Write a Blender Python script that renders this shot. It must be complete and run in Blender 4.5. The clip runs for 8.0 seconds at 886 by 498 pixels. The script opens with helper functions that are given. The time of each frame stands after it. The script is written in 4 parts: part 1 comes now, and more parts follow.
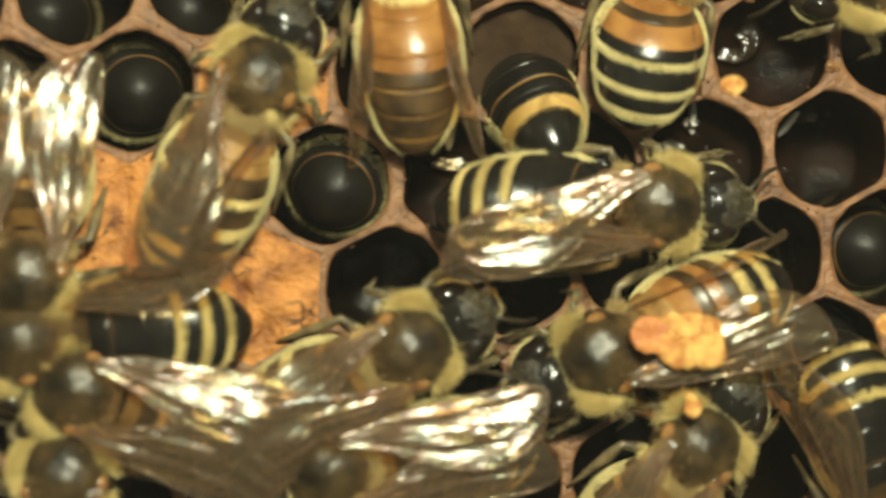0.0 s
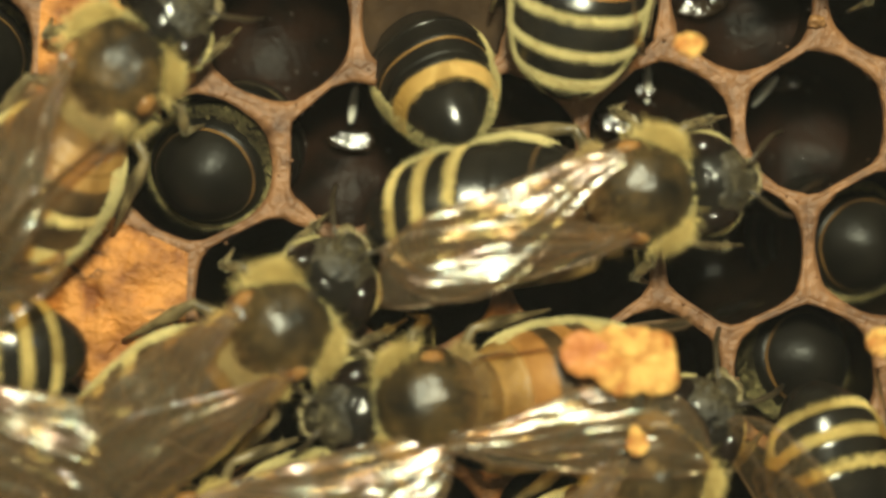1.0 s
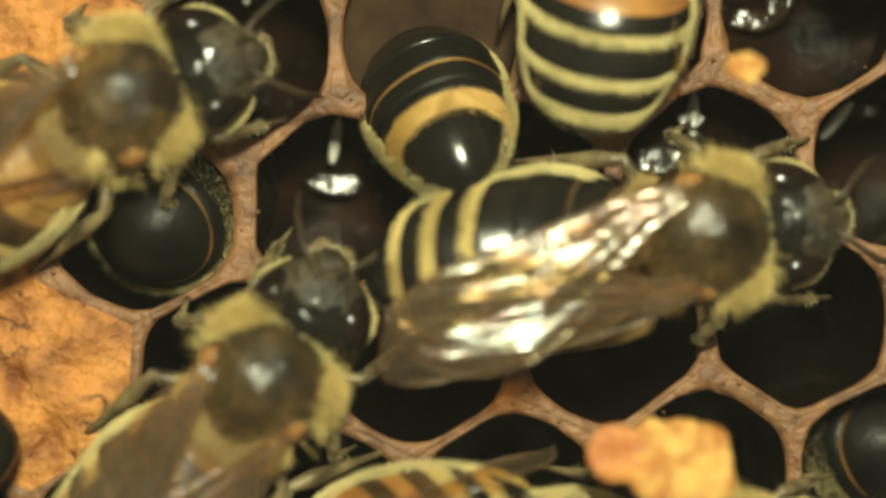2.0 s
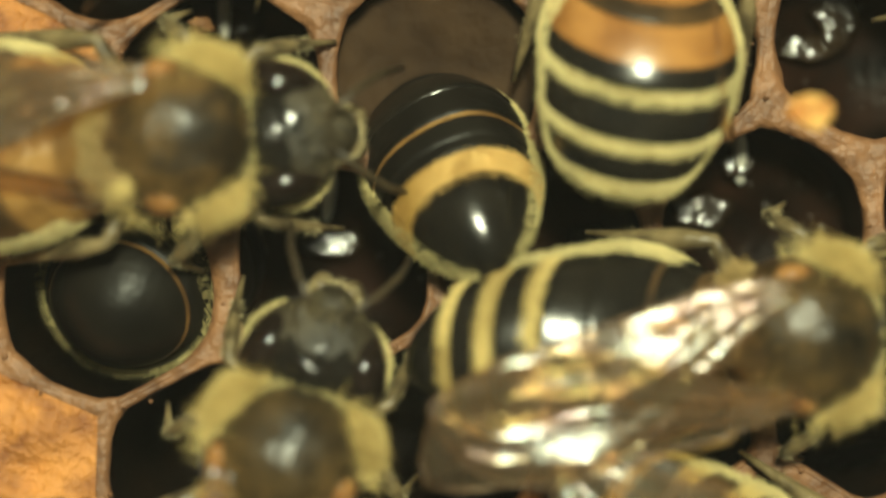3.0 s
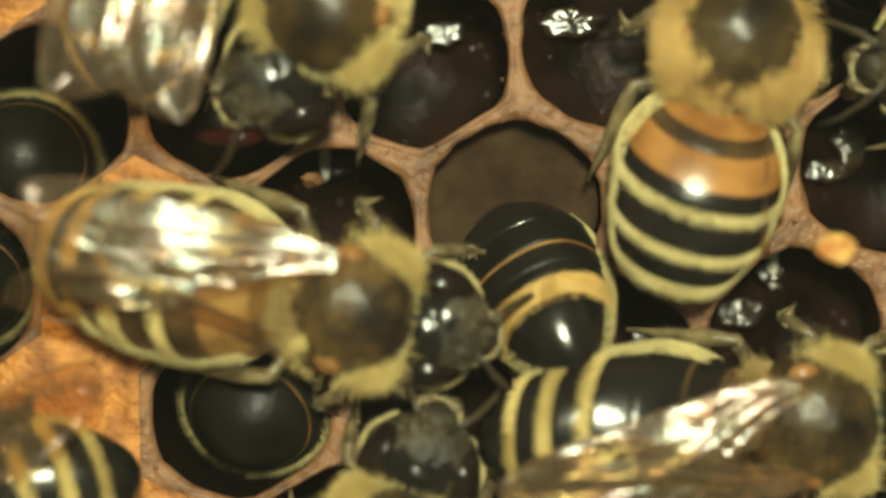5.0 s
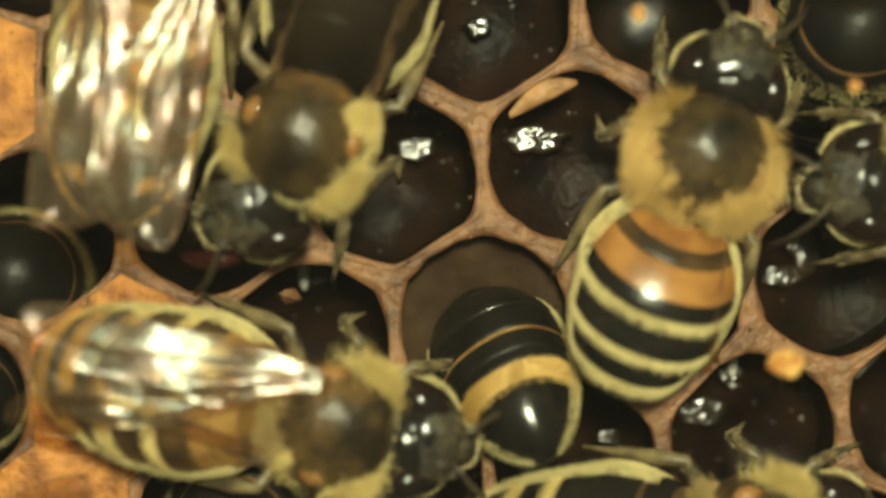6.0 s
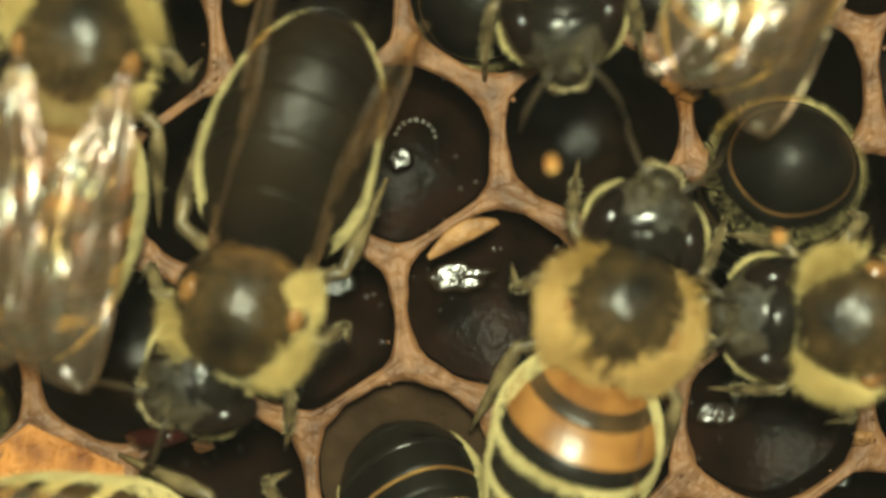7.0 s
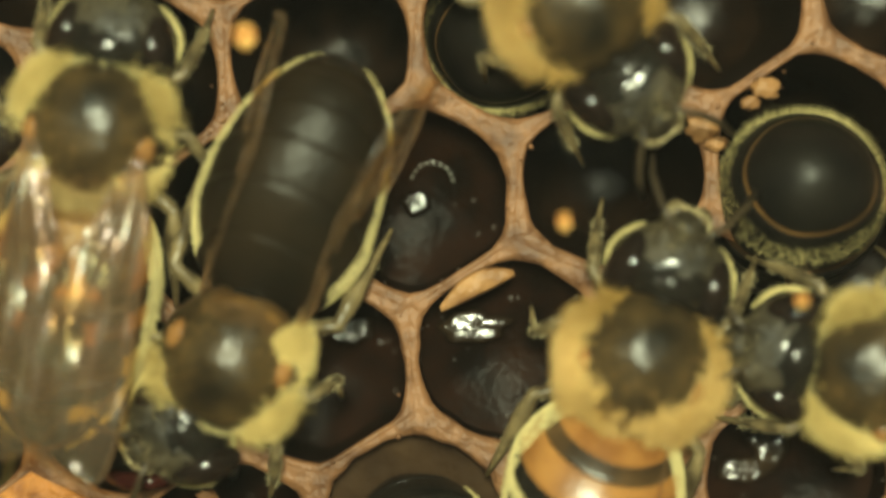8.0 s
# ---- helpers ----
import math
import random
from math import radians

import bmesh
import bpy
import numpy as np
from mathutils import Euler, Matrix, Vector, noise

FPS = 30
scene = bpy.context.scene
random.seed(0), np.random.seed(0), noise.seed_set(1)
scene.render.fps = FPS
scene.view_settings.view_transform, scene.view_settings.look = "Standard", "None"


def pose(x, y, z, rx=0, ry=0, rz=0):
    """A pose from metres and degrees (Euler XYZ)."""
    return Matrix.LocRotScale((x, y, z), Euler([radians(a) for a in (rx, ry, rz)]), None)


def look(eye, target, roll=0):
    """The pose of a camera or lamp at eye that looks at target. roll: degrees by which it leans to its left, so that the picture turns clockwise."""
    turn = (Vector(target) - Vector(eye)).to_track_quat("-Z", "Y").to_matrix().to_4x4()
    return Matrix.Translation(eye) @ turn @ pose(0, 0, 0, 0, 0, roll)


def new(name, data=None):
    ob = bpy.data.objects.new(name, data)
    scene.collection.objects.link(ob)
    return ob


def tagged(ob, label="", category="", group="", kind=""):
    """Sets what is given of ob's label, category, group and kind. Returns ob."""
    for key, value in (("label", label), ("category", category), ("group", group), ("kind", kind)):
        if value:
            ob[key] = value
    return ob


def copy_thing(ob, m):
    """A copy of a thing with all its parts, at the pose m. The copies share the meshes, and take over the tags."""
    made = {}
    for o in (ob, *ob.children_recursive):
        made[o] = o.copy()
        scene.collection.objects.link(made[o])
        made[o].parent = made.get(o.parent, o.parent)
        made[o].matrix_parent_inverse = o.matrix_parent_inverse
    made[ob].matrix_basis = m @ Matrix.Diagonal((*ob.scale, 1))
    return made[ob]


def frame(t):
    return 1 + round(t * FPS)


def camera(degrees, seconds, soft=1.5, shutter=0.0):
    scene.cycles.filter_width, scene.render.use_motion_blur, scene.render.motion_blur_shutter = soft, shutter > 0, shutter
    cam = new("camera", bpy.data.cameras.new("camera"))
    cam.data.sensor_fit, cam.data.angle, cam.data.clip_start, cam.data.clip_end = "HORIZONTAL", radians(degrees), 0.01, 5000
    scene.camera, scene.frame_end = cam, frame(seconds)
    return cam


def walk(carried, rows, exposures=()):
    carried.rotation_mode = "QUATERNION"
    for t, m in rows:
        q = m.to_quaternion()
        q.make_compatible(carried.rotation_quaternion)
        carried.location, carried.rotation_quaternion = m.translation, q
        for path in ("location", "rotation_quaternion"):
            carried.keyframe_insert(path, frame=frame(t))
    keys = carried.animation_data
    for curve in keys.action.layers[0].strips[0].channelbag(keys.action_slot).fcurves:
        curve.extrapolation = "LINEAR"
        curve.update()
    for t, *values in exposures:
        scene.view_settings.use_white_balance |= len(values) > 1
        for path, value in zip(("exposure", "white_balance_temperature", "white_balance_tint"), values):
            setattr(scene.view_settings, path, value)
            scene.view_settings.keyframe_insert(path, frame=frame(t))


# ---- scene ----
cam = camera(26, 8.0, soft=2.9, shutter=0.4)
PATH = [
    (0, pose(-0.01792, -0.00957, 0.08174, 1.22, -4.14, 1.75)),
    (0.5, pose(-0.01390, -0.00819, 0.07259, 0.51, -3.45, 1.60)),
    (1, pose(-0.01181, -0.00775, 0.06727, -0.01, -2.92, 1.78)),
    (1.5, pose(-0.01004, -0.00701, 0.05952, -0.13, -2.16, 1.58)),
    (1.7, pose(-0.01001, -0.00643, 0.05762, -0.05, -1.61, 1.56)),
    (3, pose(-0.01048, -0.00342, 0.04744, -0.57, -2.03, 0.55)),
    (3.5, pose(-0.01193, -0.00245, 0.04612, -0.68, -2.40, 0.23)),
    (4, pose(-0.01303, -0.00134, 0.04715, -1.51, -2.78, -0.63)),
    (4.5, pose(-0.01309, 0.00048, 0.05092, -1.75, -2.69, -1.46)),
    (4.7, pose(-0.01337, 0.00089, 0.05309, -2.00, -2.50, -1.40)),
    (5.8, pose(-0.01285, 0.00461, 0.05784, -2.36, -2.36, -2.25)),
    (6, pose(-0.01230, 0.00540, 0.05811, -2.50, -2.26, -2.20)),
    (6.5, pose(-0.01045, 0.00766, 0.05811, -3.08, -1.84, -2.09)),
    (7, pose(-0.00837, 0.01021, 0.05594, -3.29, -1.04, -2.68)),
    (7.5, pose(-0.00781, 0.01079, 0.05406, -4.11, -0.08, -3.06)),
    (8, pose(-0.00631, 0.01248, 0.05390, -4.38, 1.46, -2.04)),
]
walk(cam, PATH, [(0.0, 0.30, 6100, 8), (0.7, 0.30, 6350, 7), (1.5, 0.21, 6350, 6), (3.0, 0.25, 6200, 2), (4.5, 0.22, 6150, 2), (6.0, 0.04, 6450, 1), (7.0, 0.16, 6100, 0), (7.6, 0.20, 6350, 0), (8.0, 0.18, 6250, -2)])

# the close-up lens: sharp on the rims of the comb, softer on what stands above them
comb = new("comb")
cam.data.dof.use_dof = True
cam.data.dof.focus_object = comb
cam.data.dof.aperture_fstop = 20.0

# ---- light: a lamp over the observation pane, in a dim room ----
world = bpy.data.worlds.new("room")
scene.world = world
world.use_nodes = True
world.node_tree.nodes["Background"].inputs[0].default_value = (1.0, 0.93, 0.62, 1)
world.node_tree.nodes["Background"].inputs[1].default_value = 0.125

lamp_data = bpy.data.lights.new("lamp", "AREA")
lamp_data.shape, lamp_data.size, lamp_data.energy, lamp_data.color = "DISK", 0.020, 0.22, (1.0, 0.94, 0.65)
lamp = new("lamp", lamp_data)
lamp.matrix_world = look((-0.006, 0.036, 0.112), (-0.008, 0.0, 0.0))

MM = 0.001


# ---- materials ----
def material(name, colour, rough=0.5, metal=0.0, tint=None, scale=600.0, bump=0.0, bump_scale=1500.0, coat=0.0, spec=0.5, spread=(0.35, 0.65)):
    """A principled material with a two-scale colour variation and a fine relief."""
    mat = bpy.data.materials.new(name)
    mat.use_nodes = True
    tree = mat.node_tree
    bsdf = tree.nodes["Principled BSDF"]
    bsdf.inputs["Roughness"].default_value = rough
    bsdf.inputs["Metallic"].default_value = metal
    bsdf.inputs["Coat Weight"].default_value = coat
    bsdf.inputs["Coat Roughness"].default_value = 0.08
    bsdf.inputs["Specular IOR Level"].default_value = spec
    coord = tree.nodes.new("ShaderNodeTexCoord")
    if tint:
        big = tree.nodes.new("ShaderNodeTexNoise")
        big.inputs["Scale"].default_value, big.inputs["Detail"].default_value = scale, 6
        tree.links.new(coord.outputs["Object"], big.inputs["Vector"])
        ramp = tree.nodes.new("ShaderNodeValToRGB")
        ramp.color_ramp.elements[0].position, ramp.color_ramp.elements[1].position = spread
        ramp.color_ramp.elements[0].color, ramp.color_ramp.elements[1].color = (*colour, 1), (*tint, 1)
        tree.links.new(big.outputs["Fac"], ramp.inputs["Fac"])
        tree.links.new(ramp.outputs["Color"], bsdf.inputs["Base Color"])
    else:
        bsdf.inputs["Base Color"].default_value = (*colour, 1)
    if bump:
        fine = tree.nodes.new("ShaderNodeTexNoise")
        fine.inputs["Scale"].default_value, fine.inputs["Detail"].default_value = bump_scale, 4
        tree.links.new(coord.outputs["Object"], fine.inputs["Vector"])
        node = tree.nodes.new("ShaderNodeBump")
        node.inputs["Strength"].default_value, node.inputs["Distance"].default_value = bump, 0.0002
        tree.links.new(fine.outputs["Fac"], node.inputs["Height"])
        tree.links.new(node.outputs["Normal"], bsdf.inputs["Normal"])
    return mat


def clear_material(name, colour, gloss, rough, body=0.0, body_colour=(0.5, 0.4, 0.3), bump=0.0, bump_scale=800.0):
    """A thin clear sheet: light passes, and a glossy film lies on it."""
    mat = bpy.data.materials.new(name)
    mat.use_nodes = True
    tree = mat.node_tree
    tree.nodes.clear()
    out = tree.nodes.new("ShaderNodeOutputMaterial")
    clear, shine, flesh = (tree.nodes.new("ShaderNodeBsdf" + k) for k in ("Transparent", "Glossy", "Diffuse"))
    clear.inputs["Color"].default_value = (*colour, 1)
    shine.inputs["Roughness"].default_value = rough
    flesh.inputs["Color"].default_value = (*body_colour, 1)
    under, over = tree.nodes.new("ShaderNodeMixShader"), tree.nodes.new("ShaderNodeMixShader")
    under.inputs[0].default_value = body
    tree.links.new(clear.outputs[0], under.inputs[1])
    tree.links.new(flesh.outputs[0], under.inputs[2])
    if gloss is None:
        fresnel = tree.nodes.new("ShaderNodeFresnel")
        fresnel.inputs["IOR"].default_value = 1.5
        tree.links.new(fresnel.outputs[0], over.inputs[0])
    else:
        over.inputs[0].default_value = gloss
    tree.links.new(under.outputs[0], over.inputs[1])
    tree.links.new(shine.outputs[0], over.inputs[2])
    tree.links.new(over.outputs[0], out.inputs["Surface"])
    if bump:
        coord = tree.nodes.new("ShaderNodeTexCoord")
        fine = tree.nodes.new("ShaderNodeTexNoise")
        fine.inputs["Scale"].default_value, fine.inputs["Detail"].default_value = bump_scale, 3
        node = tree.nodes.new("ShaderNodeBump")
        node.inputs["Strength"].default_value, node.inputs["Distance"].default_value = bump, 0.0003
        along = tree.nodes.new("ShaderNodeMapping")
        along.inputs["Scale"].default_value = (1.0, 0.07, 1.0)
        tree.links.new(coord.outputs["Object"], along.inputs["Vector"])
        tree.links.new(along.outputs["Vector"], fine.inputs["Vector"])
        sheen, film = tree.nodes.new("ShaderNodeTexNoise"), tree.nodes.new("ShaderNodeValToRGB")
        sheen.inputs["Scale"].default_value, sheen.inputs["Detail"].default_value = 900, 2
        tree.links.new(coord.outputs["Object"], sheen.inputs["Vector"])
        for q, hue in zip((0.35, 0.65), ((1.0, 0.80, 0.86, 1), (0.80, 0.98, 1.0, 1))):
            film.color_ramp.elements[int(q > 0.5)].position = q
            film.color_ramp.elements[int(q > 0.5)].color = hue
        tree.links.new(sheen.outputs["Fac"], film.inputs["Fac"])
        tree.links.new(film.outputs["Color"], shine.inputs["Color"])
        tree.links.new(fine.outputs["Fac"], node.inputs["Height"])
        tree.links.new(node.outputs["Normal"], shine.inputs["Normal"])
    return mat


M_RIM = material("wax_rim", (0.10, 0.044, 0.020), 0.52, tint=(0.30, 0.145, 0.064), scale=1000, bump=0.85, bump_scale=2600, spread=(0.30, 0.62))
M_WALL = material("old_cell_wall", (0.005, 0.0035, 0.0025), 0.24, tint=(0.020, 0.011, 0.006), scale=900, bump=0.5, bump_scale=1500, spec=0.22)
M_LUMP = material("torn_wax", (0.16, 0.07, 0.025), 0.5, tint=(0.48, 0.25, 0.095), scale=900, bump=0.9, bump_scale=2600)
M_CAP = material("wax_capping", (0.20, 0.062, 0.014), 0.6, tint=(0.66, 0.275, 0.062), scale=900, bump=1.0, bump_scale=3600, spread=(0.30, 0.60))
M_NECTAR = material("nectar", (0.005, 0.003, 0.002), 0.28, tint=(0.020, 0.009, 0.005), scale=700, bump=0.18, bump_scale=4200, spec=0.03)
M_WET = material("wet_film", (0.010, 0.007, 0.005), 0.16, tint=(0.03, 0.018, 0.009), scale=700, bump=0.10, bump_scale=3000)
M_SPECK = material("wet_speck", (0.02, 0.014, 0.009), 0.28, tint=(0.05, 0.03, 0.016), scale=900, coat=1.0, spec=1.0)
M_BREAD = material("brown_cell_floor", (0.026, 0.014, 0.007), 0.7, spec=0.12, tint=(0.060, 0.034, 0.016), scale=500, bump=0.6, bump_scale=1800)
M_TIP = material("dull_black_chitin", (0.006, 0.005, 0.004), 0.40, tint=(0.013, 0.011, 0.008), scale=700, bump=0.15, bump_scale=4000, spec=0.22)
M_BLACK = material("black_chitin", (0.007, 0.006, 0.005), 0.19, tint=(0.018, 0.015, 0.011), scale=900, bump=0.06, bump_scale=5000)
M_DISC = material("thorax_chitin", (0.010, 0.008, 0.004), 0.33, tint=(0.080, 0.050, 0.018), scale=620, bump=0.3, bump_scale=2600, spec=0.45, spread=(0.40, 0.70))
M_TAN = material("tan_thorax_chitin", (0.016, 0.011, 0.005), 0.36, tint=(0.17, 0.098, 0.030), scale=480, bump=0.4, bump_scale=2600, spec=0.45, spread=(0.42, 0.64))
M_EYE = material("eye", (0.008, 0.006, 0.005), 0.12, tint=(0.016, 0.010, 0.007), scale=900, bump=0.03, bump_scale=9000)
M_BAND = material("pale_hair_band", (0.35, 0.245, 0.07), 0.7, tint=(0.57, 0.43, 0.145), scale=1500, bump=0.9, bump_scale=6000)
M_ORANGE = material("orange_chitin", (0.24, 0.10, 0.025), 0.27, tint=(0.42, 0.20, 0.055), scale=800, bump=0.08, bump_scale=5000)
M_AMBER = material("amber_band", (0.20, 0.10, 0.026), 0.36, tint=(0.38, 0.21, 0.06), scale=1000, bump=0.4, bump_scale=5000)
M_BROWN = material("brown_chitin", (0.030, 0.018, 0.008), 0.3, tint=(0.11, 0.062, 0.024), scale=700, bump=0.08, bump_scale=5000)
M_HAIR = material("yellow_hair", (0.44, 0.31, 0.095), 0.6, tint=(0.92, 0.73, 0.29), scale=500)
M_UNDER = material("downy_skin", (0.085, 0.046, 0.013), 0.42, tint=(0.27, 0.155, 0.045), scale=700, bump=0.5, bump_scale=5000)
M_FACE = material("downy_face", (0.022, 0.018, 0.011), 0.5, tint=(0.060, 0.046, 0.024), scale=900, bump=0.6, bump_scale=4500)
M_TAWNY = material("tawny_hair", (0.24, 0.15, 0.045), 0.6, tint=(0.56, 0.40, 0.15), scale=500)
M_GOLD = material("golden_hair", (0.42, 0.25, 0.060), 0.6, tint=(0.82, 0.56, 0.20), scale=450)
M_GREY = material("greyish_hair", (0.18, 0.145, 0.075), 0.7, tint=(0.38, 0.31, 0.16), scale=900)
M_RUSSET = material("russet_hair", (0.12, 0.065, 0.018), 0.6, tint=(0.36, 0.21, 0.06), scale=500)
M_COLLAR = material("pale_fringe_hair", (0.38, 0.315, 0.13), 0.65, tint=(0.72, 0.60, 0.27), scale=500)
M_SCUTELLUM = material("scutellum_chitin", (0.07, 0.036, 0.012), 0.28, tint=(0.20, 0.105, 0.030), scale=600, bump=0.1, bump_scale=5000)
M_TEGULA = material("tegula", (0.16, 0.07, 0.022), 0.14, tint=(0.36, 0.18, 0.06), scale=900)
M_ANTENNA = material("antenna_chitin", (0.022, 0.016, 0.009), 0.4, tint=(0.07, 0.05, 0.026), scale=900, bump=0.2, bump_scale=5000)
M_DUSK = material("dusky_chitin", (0.009, 0.007, 0.004), 0.36, tint=(0.022, 0.015, 0.008), scale=420, bump=0.2, bump_scale=4000, spec=0.16)
M_TONGUE = material("tongue", (0.020, 0.004, 0.003), 0.12, tint=(0.04, 0.008, 0.005), scale=900)
M_LEG = material("leg_chitin", (0.05, 0.036, 0.018), 0.35, tint=(0.24, 0.18, 0.085), scale=1200, bump=0.3, bump_scale=4000)
M_WING = clear_material("wing_membrane", (0.93, 0.82, 0.63), 0.060, 0.19, body=0.050, body_colour=(0.54, 0.42, 0.28), bump=0.60, bump_scale=2400)
M_VEIN = material("wing_vein", (0.09, 0.048, 0.020), 0.35, tint=(0.24, 0.14, 0.065), scale=1500)
M_GLASS = clear_material("pane_glass", (0.985, 0.99, 0.985), None, 0.01)
M_EGG = material("egg", (0.70, 0.66, 0.55), 0.35, tint=(0.85, 0.82, 0.72), scale=900, bump=0.05)
M_PROPOLIS = material("orange_propolis", (0.48, 0.17, 0.028), 0.5, tint=(0.86, 0.50, 0.14), scale=2300, bump=1.0, bump_scale=5200, spread=(0.38, 0.62))
M_GLINT = material("painted_glint", (0.42, 0.40, 0.34), 0.15, tint=(0.62, 0.60, 0.54), scale=2000)
M_REDDISH = material("reddish_propolis", (0.45, 0.13, 0.03), 0.5, tint=(0.70, 0.30, 0.08), scale=800, bump=0.9, bump_scale=2600)


def crack(mat, colour, scale):
    """Thin torn lines in a wax surface, broken up by a second, wider pattern."""
    tree = mat.node_tree
    bsdf = tree.nodes["Principled BSDF"]
    source = bsdf.inputs["Base Color"].links[0].from_socket
    coord = next(n for n in tree.nodes if n.type == "TEX_COORD")
    line, mask = tree.nodes.new("ShaderNodeTexNoise"), tree.nodes.new("ShaderNodeTexNoise")
    line.inputs["Scale"].default_value, line.inputs["Detail"].default_value = scale, 3
    mask.inputs["Scale"].default_value, mask.inputs["Detail"].default_value = scale * 0.7, 1
    thin, wide = tree.nodes.new("ShaderNodeValToRGB"), tree.nodes.new("ShaderNodeValToRGB")
    for q, (pos, value) in enumerate(((0.475, 0.0), (0.500, 1.0), (0.525, 0.0))):
        e = thin.color_ramp.elements[q] if q < 2 else thin.color_ramp.elements.new(pos)
        e.position, e.color = pos, (value, value, value, 1)
    wide.color_ramp.elements[0].position, wide.color_ramp.elements[1].position = 0.55, 0.66
    both, mix = tree.nodes.new("ShaderNodeMath"), tree.nodes.new("ShaderNodeMix")
    both.operation, mix.data_type = "MULTIPLY", "RGBA"
    for n, ramp, slot in ((line, thin, 0), (mask, wide, 1)):
        tree.links.new(coord.outputs["Object"], n.inputs["Vector"])
        tree.links.new(n.outputs["Fac"], ramp.inputs["Fac"])
        tree.links.new(ramp.outputs["Color"], both.inputs[slot])
    tree.links.new(both.outputs[0], mix.inputs[0])
    tree.links.new(source, mix.inputs[6])
    mix.inputs[7].default_value = (*colour, 1)
    tree.links.new(mix.outputs[2], bsdf.inputs["Base Color"])


crack(M_CAP, (0.07, 0.026, 0.009), 420)


# ---- mesh helpers (built in millimetres) ----
def part(name, geo, mats, parent=None, label="", smooth=True):
    """One mesh object from (verts, faces, material indices), under its thing."""
    verts, faces, slots = geo
    mesh = bpy.data.meshes.new(name)
    mesh.from_pydata([(x * MM, y * MM, z * MM) for x, y, z in verts], [], faces)
    for m in mats if isinstance(mats, (list, tuple)) else [mats]:
        mesh.materials.append(m)
    if slots:
        mesh.polygons.foreach_set("material_index", slots)
    mesh.polygons.foreach_set("use_smooth", [smooth] * len(faces))
    mesh.update()
    ob = new(name, mesh)
    if parent is not None:
        ob.parent = parent
    if label:
        tagged(ob, label)
    return ob


def rings(rows, closed_start=False, closed_end=False, slot=None):
    """Skins a list of equally long closed rings."""
    n = len(rows[0])
    verts = [v for row in rows for v in row]
    faces, slots = [], []
    for r in range(len(rows) - 1):
        for k in range(n):
            faces.append((r * n + k, r * n + (k + 1) % n, (r + 1) * n + (k + 1) % n, (r + 1) * n + k))
            slots.append(slot(r) if slot else 0)
    for flag, base, r in ((closed_start, 0, 0), (closed_end, (len(rows) - 1) * n, len(rows) - 2)):
        if flag:
            c = len(verts)
            ring = verts[base:base + n]
            verts.append(tuple(sum(v[a] for v in ring) / n for a in range(3)))
            for k in range(n):
                q, s = base + k, base + (k + 1) % n
                faces.append((c, s, q) if flag and base == 0 else (c, q, s))
                slots.append(slot(r) if slot else 0)
    return verts, faces, slots


def join(*geos):
    verts, faces, slots = [], [], []
    for v, f, s in geos:
        k = len(verts)
        verts += list(v)
        faces += [tuple(i + k for i in face) for face in f]
        slots += list(s) if s else [0] * len(f)
    return verts, faces, slots


def ellipsoid(c, r, n=20, m=12, lumps=0.0, seed=0.0, turn=None):
    rows = []
    for j in range(m + 1):
        a = math.pi * (j + 0.02) / (m + 0.04)
        row = []
        for k in range(n):
            b = 2 * math.pi * k / n
            d = Vector((math.sin(a) * math.cos(b), math.sin(a) * math.sin(b), math.cos(a)))
            g = 1 + lumps * noise.noise(d * 2.3 + Vector((seed, seed * 1.7, 0)))
            p = Vector((d.x * r[0], d.y * r[1], d.z * r[2])) * g
            if turn:
                p = turn @ p
            row.append((c[0] + p.x, c[1] + p.y, c[2] + p.z))
        rows.append(row)
    return rings(rows[::-1], True, True)


def tube(points, radii, n=8):
    rows = []
    pts = [Vector(p) for p in points]
    for k, p in enumerate(pts):
        d = (pts[min(k + 1, len(pts) - 1)] - pts[max(k - 1, 0)]).normalized()
        u = d.cross(Vector((0.3, 0.2, 1))).normalized()
        w = d.cross(u)
        rows.append([tuple(p + radii[k] * (math.cos(2 * math.pi * a / n) * u + math.sin(2 * math.pi * a / n) * w)) for a in range(n)])
    return rings(rows, True, True)


def hairs(samples, length, width, rng, lean=(0, 0, 0), spread=0.35, clump=0.0):
    """Fine tapered hairs: samples are (point, normal). clump: how far they gather into uneven tufts."""
    verts, faces = [], []
    for p, nrm in samples:
        d = Vector(nrm) + Vector(lean) + Vector([rng.gauss(0, spread) for _ in range(3)])
        grow = 1.0
        if clump:
            d += noise.noise_vector(Vector(p) * 1.2) * clump * 0.5
            grow += 1.1 * clump * noise.noise(Vector(p) * 1.9 + Vector((7, 3, 1)))
        d.normalize()
        side = d.cross(Vector((rng.gauss(0, 0.35), rng.gauss(0, 0.35), 1))).normalized() * width * 0.5
        p = Vector(p) - d * 0.05
        tip = p + d * length * grow * rng.uniform(0.6, 1.2)
        k = len(verts)
        verts += [tuple(p - side), tuple(p + side), tuple(tip)]
        faces.append((k, k + 1, k + 2))
    return verts, faces, []


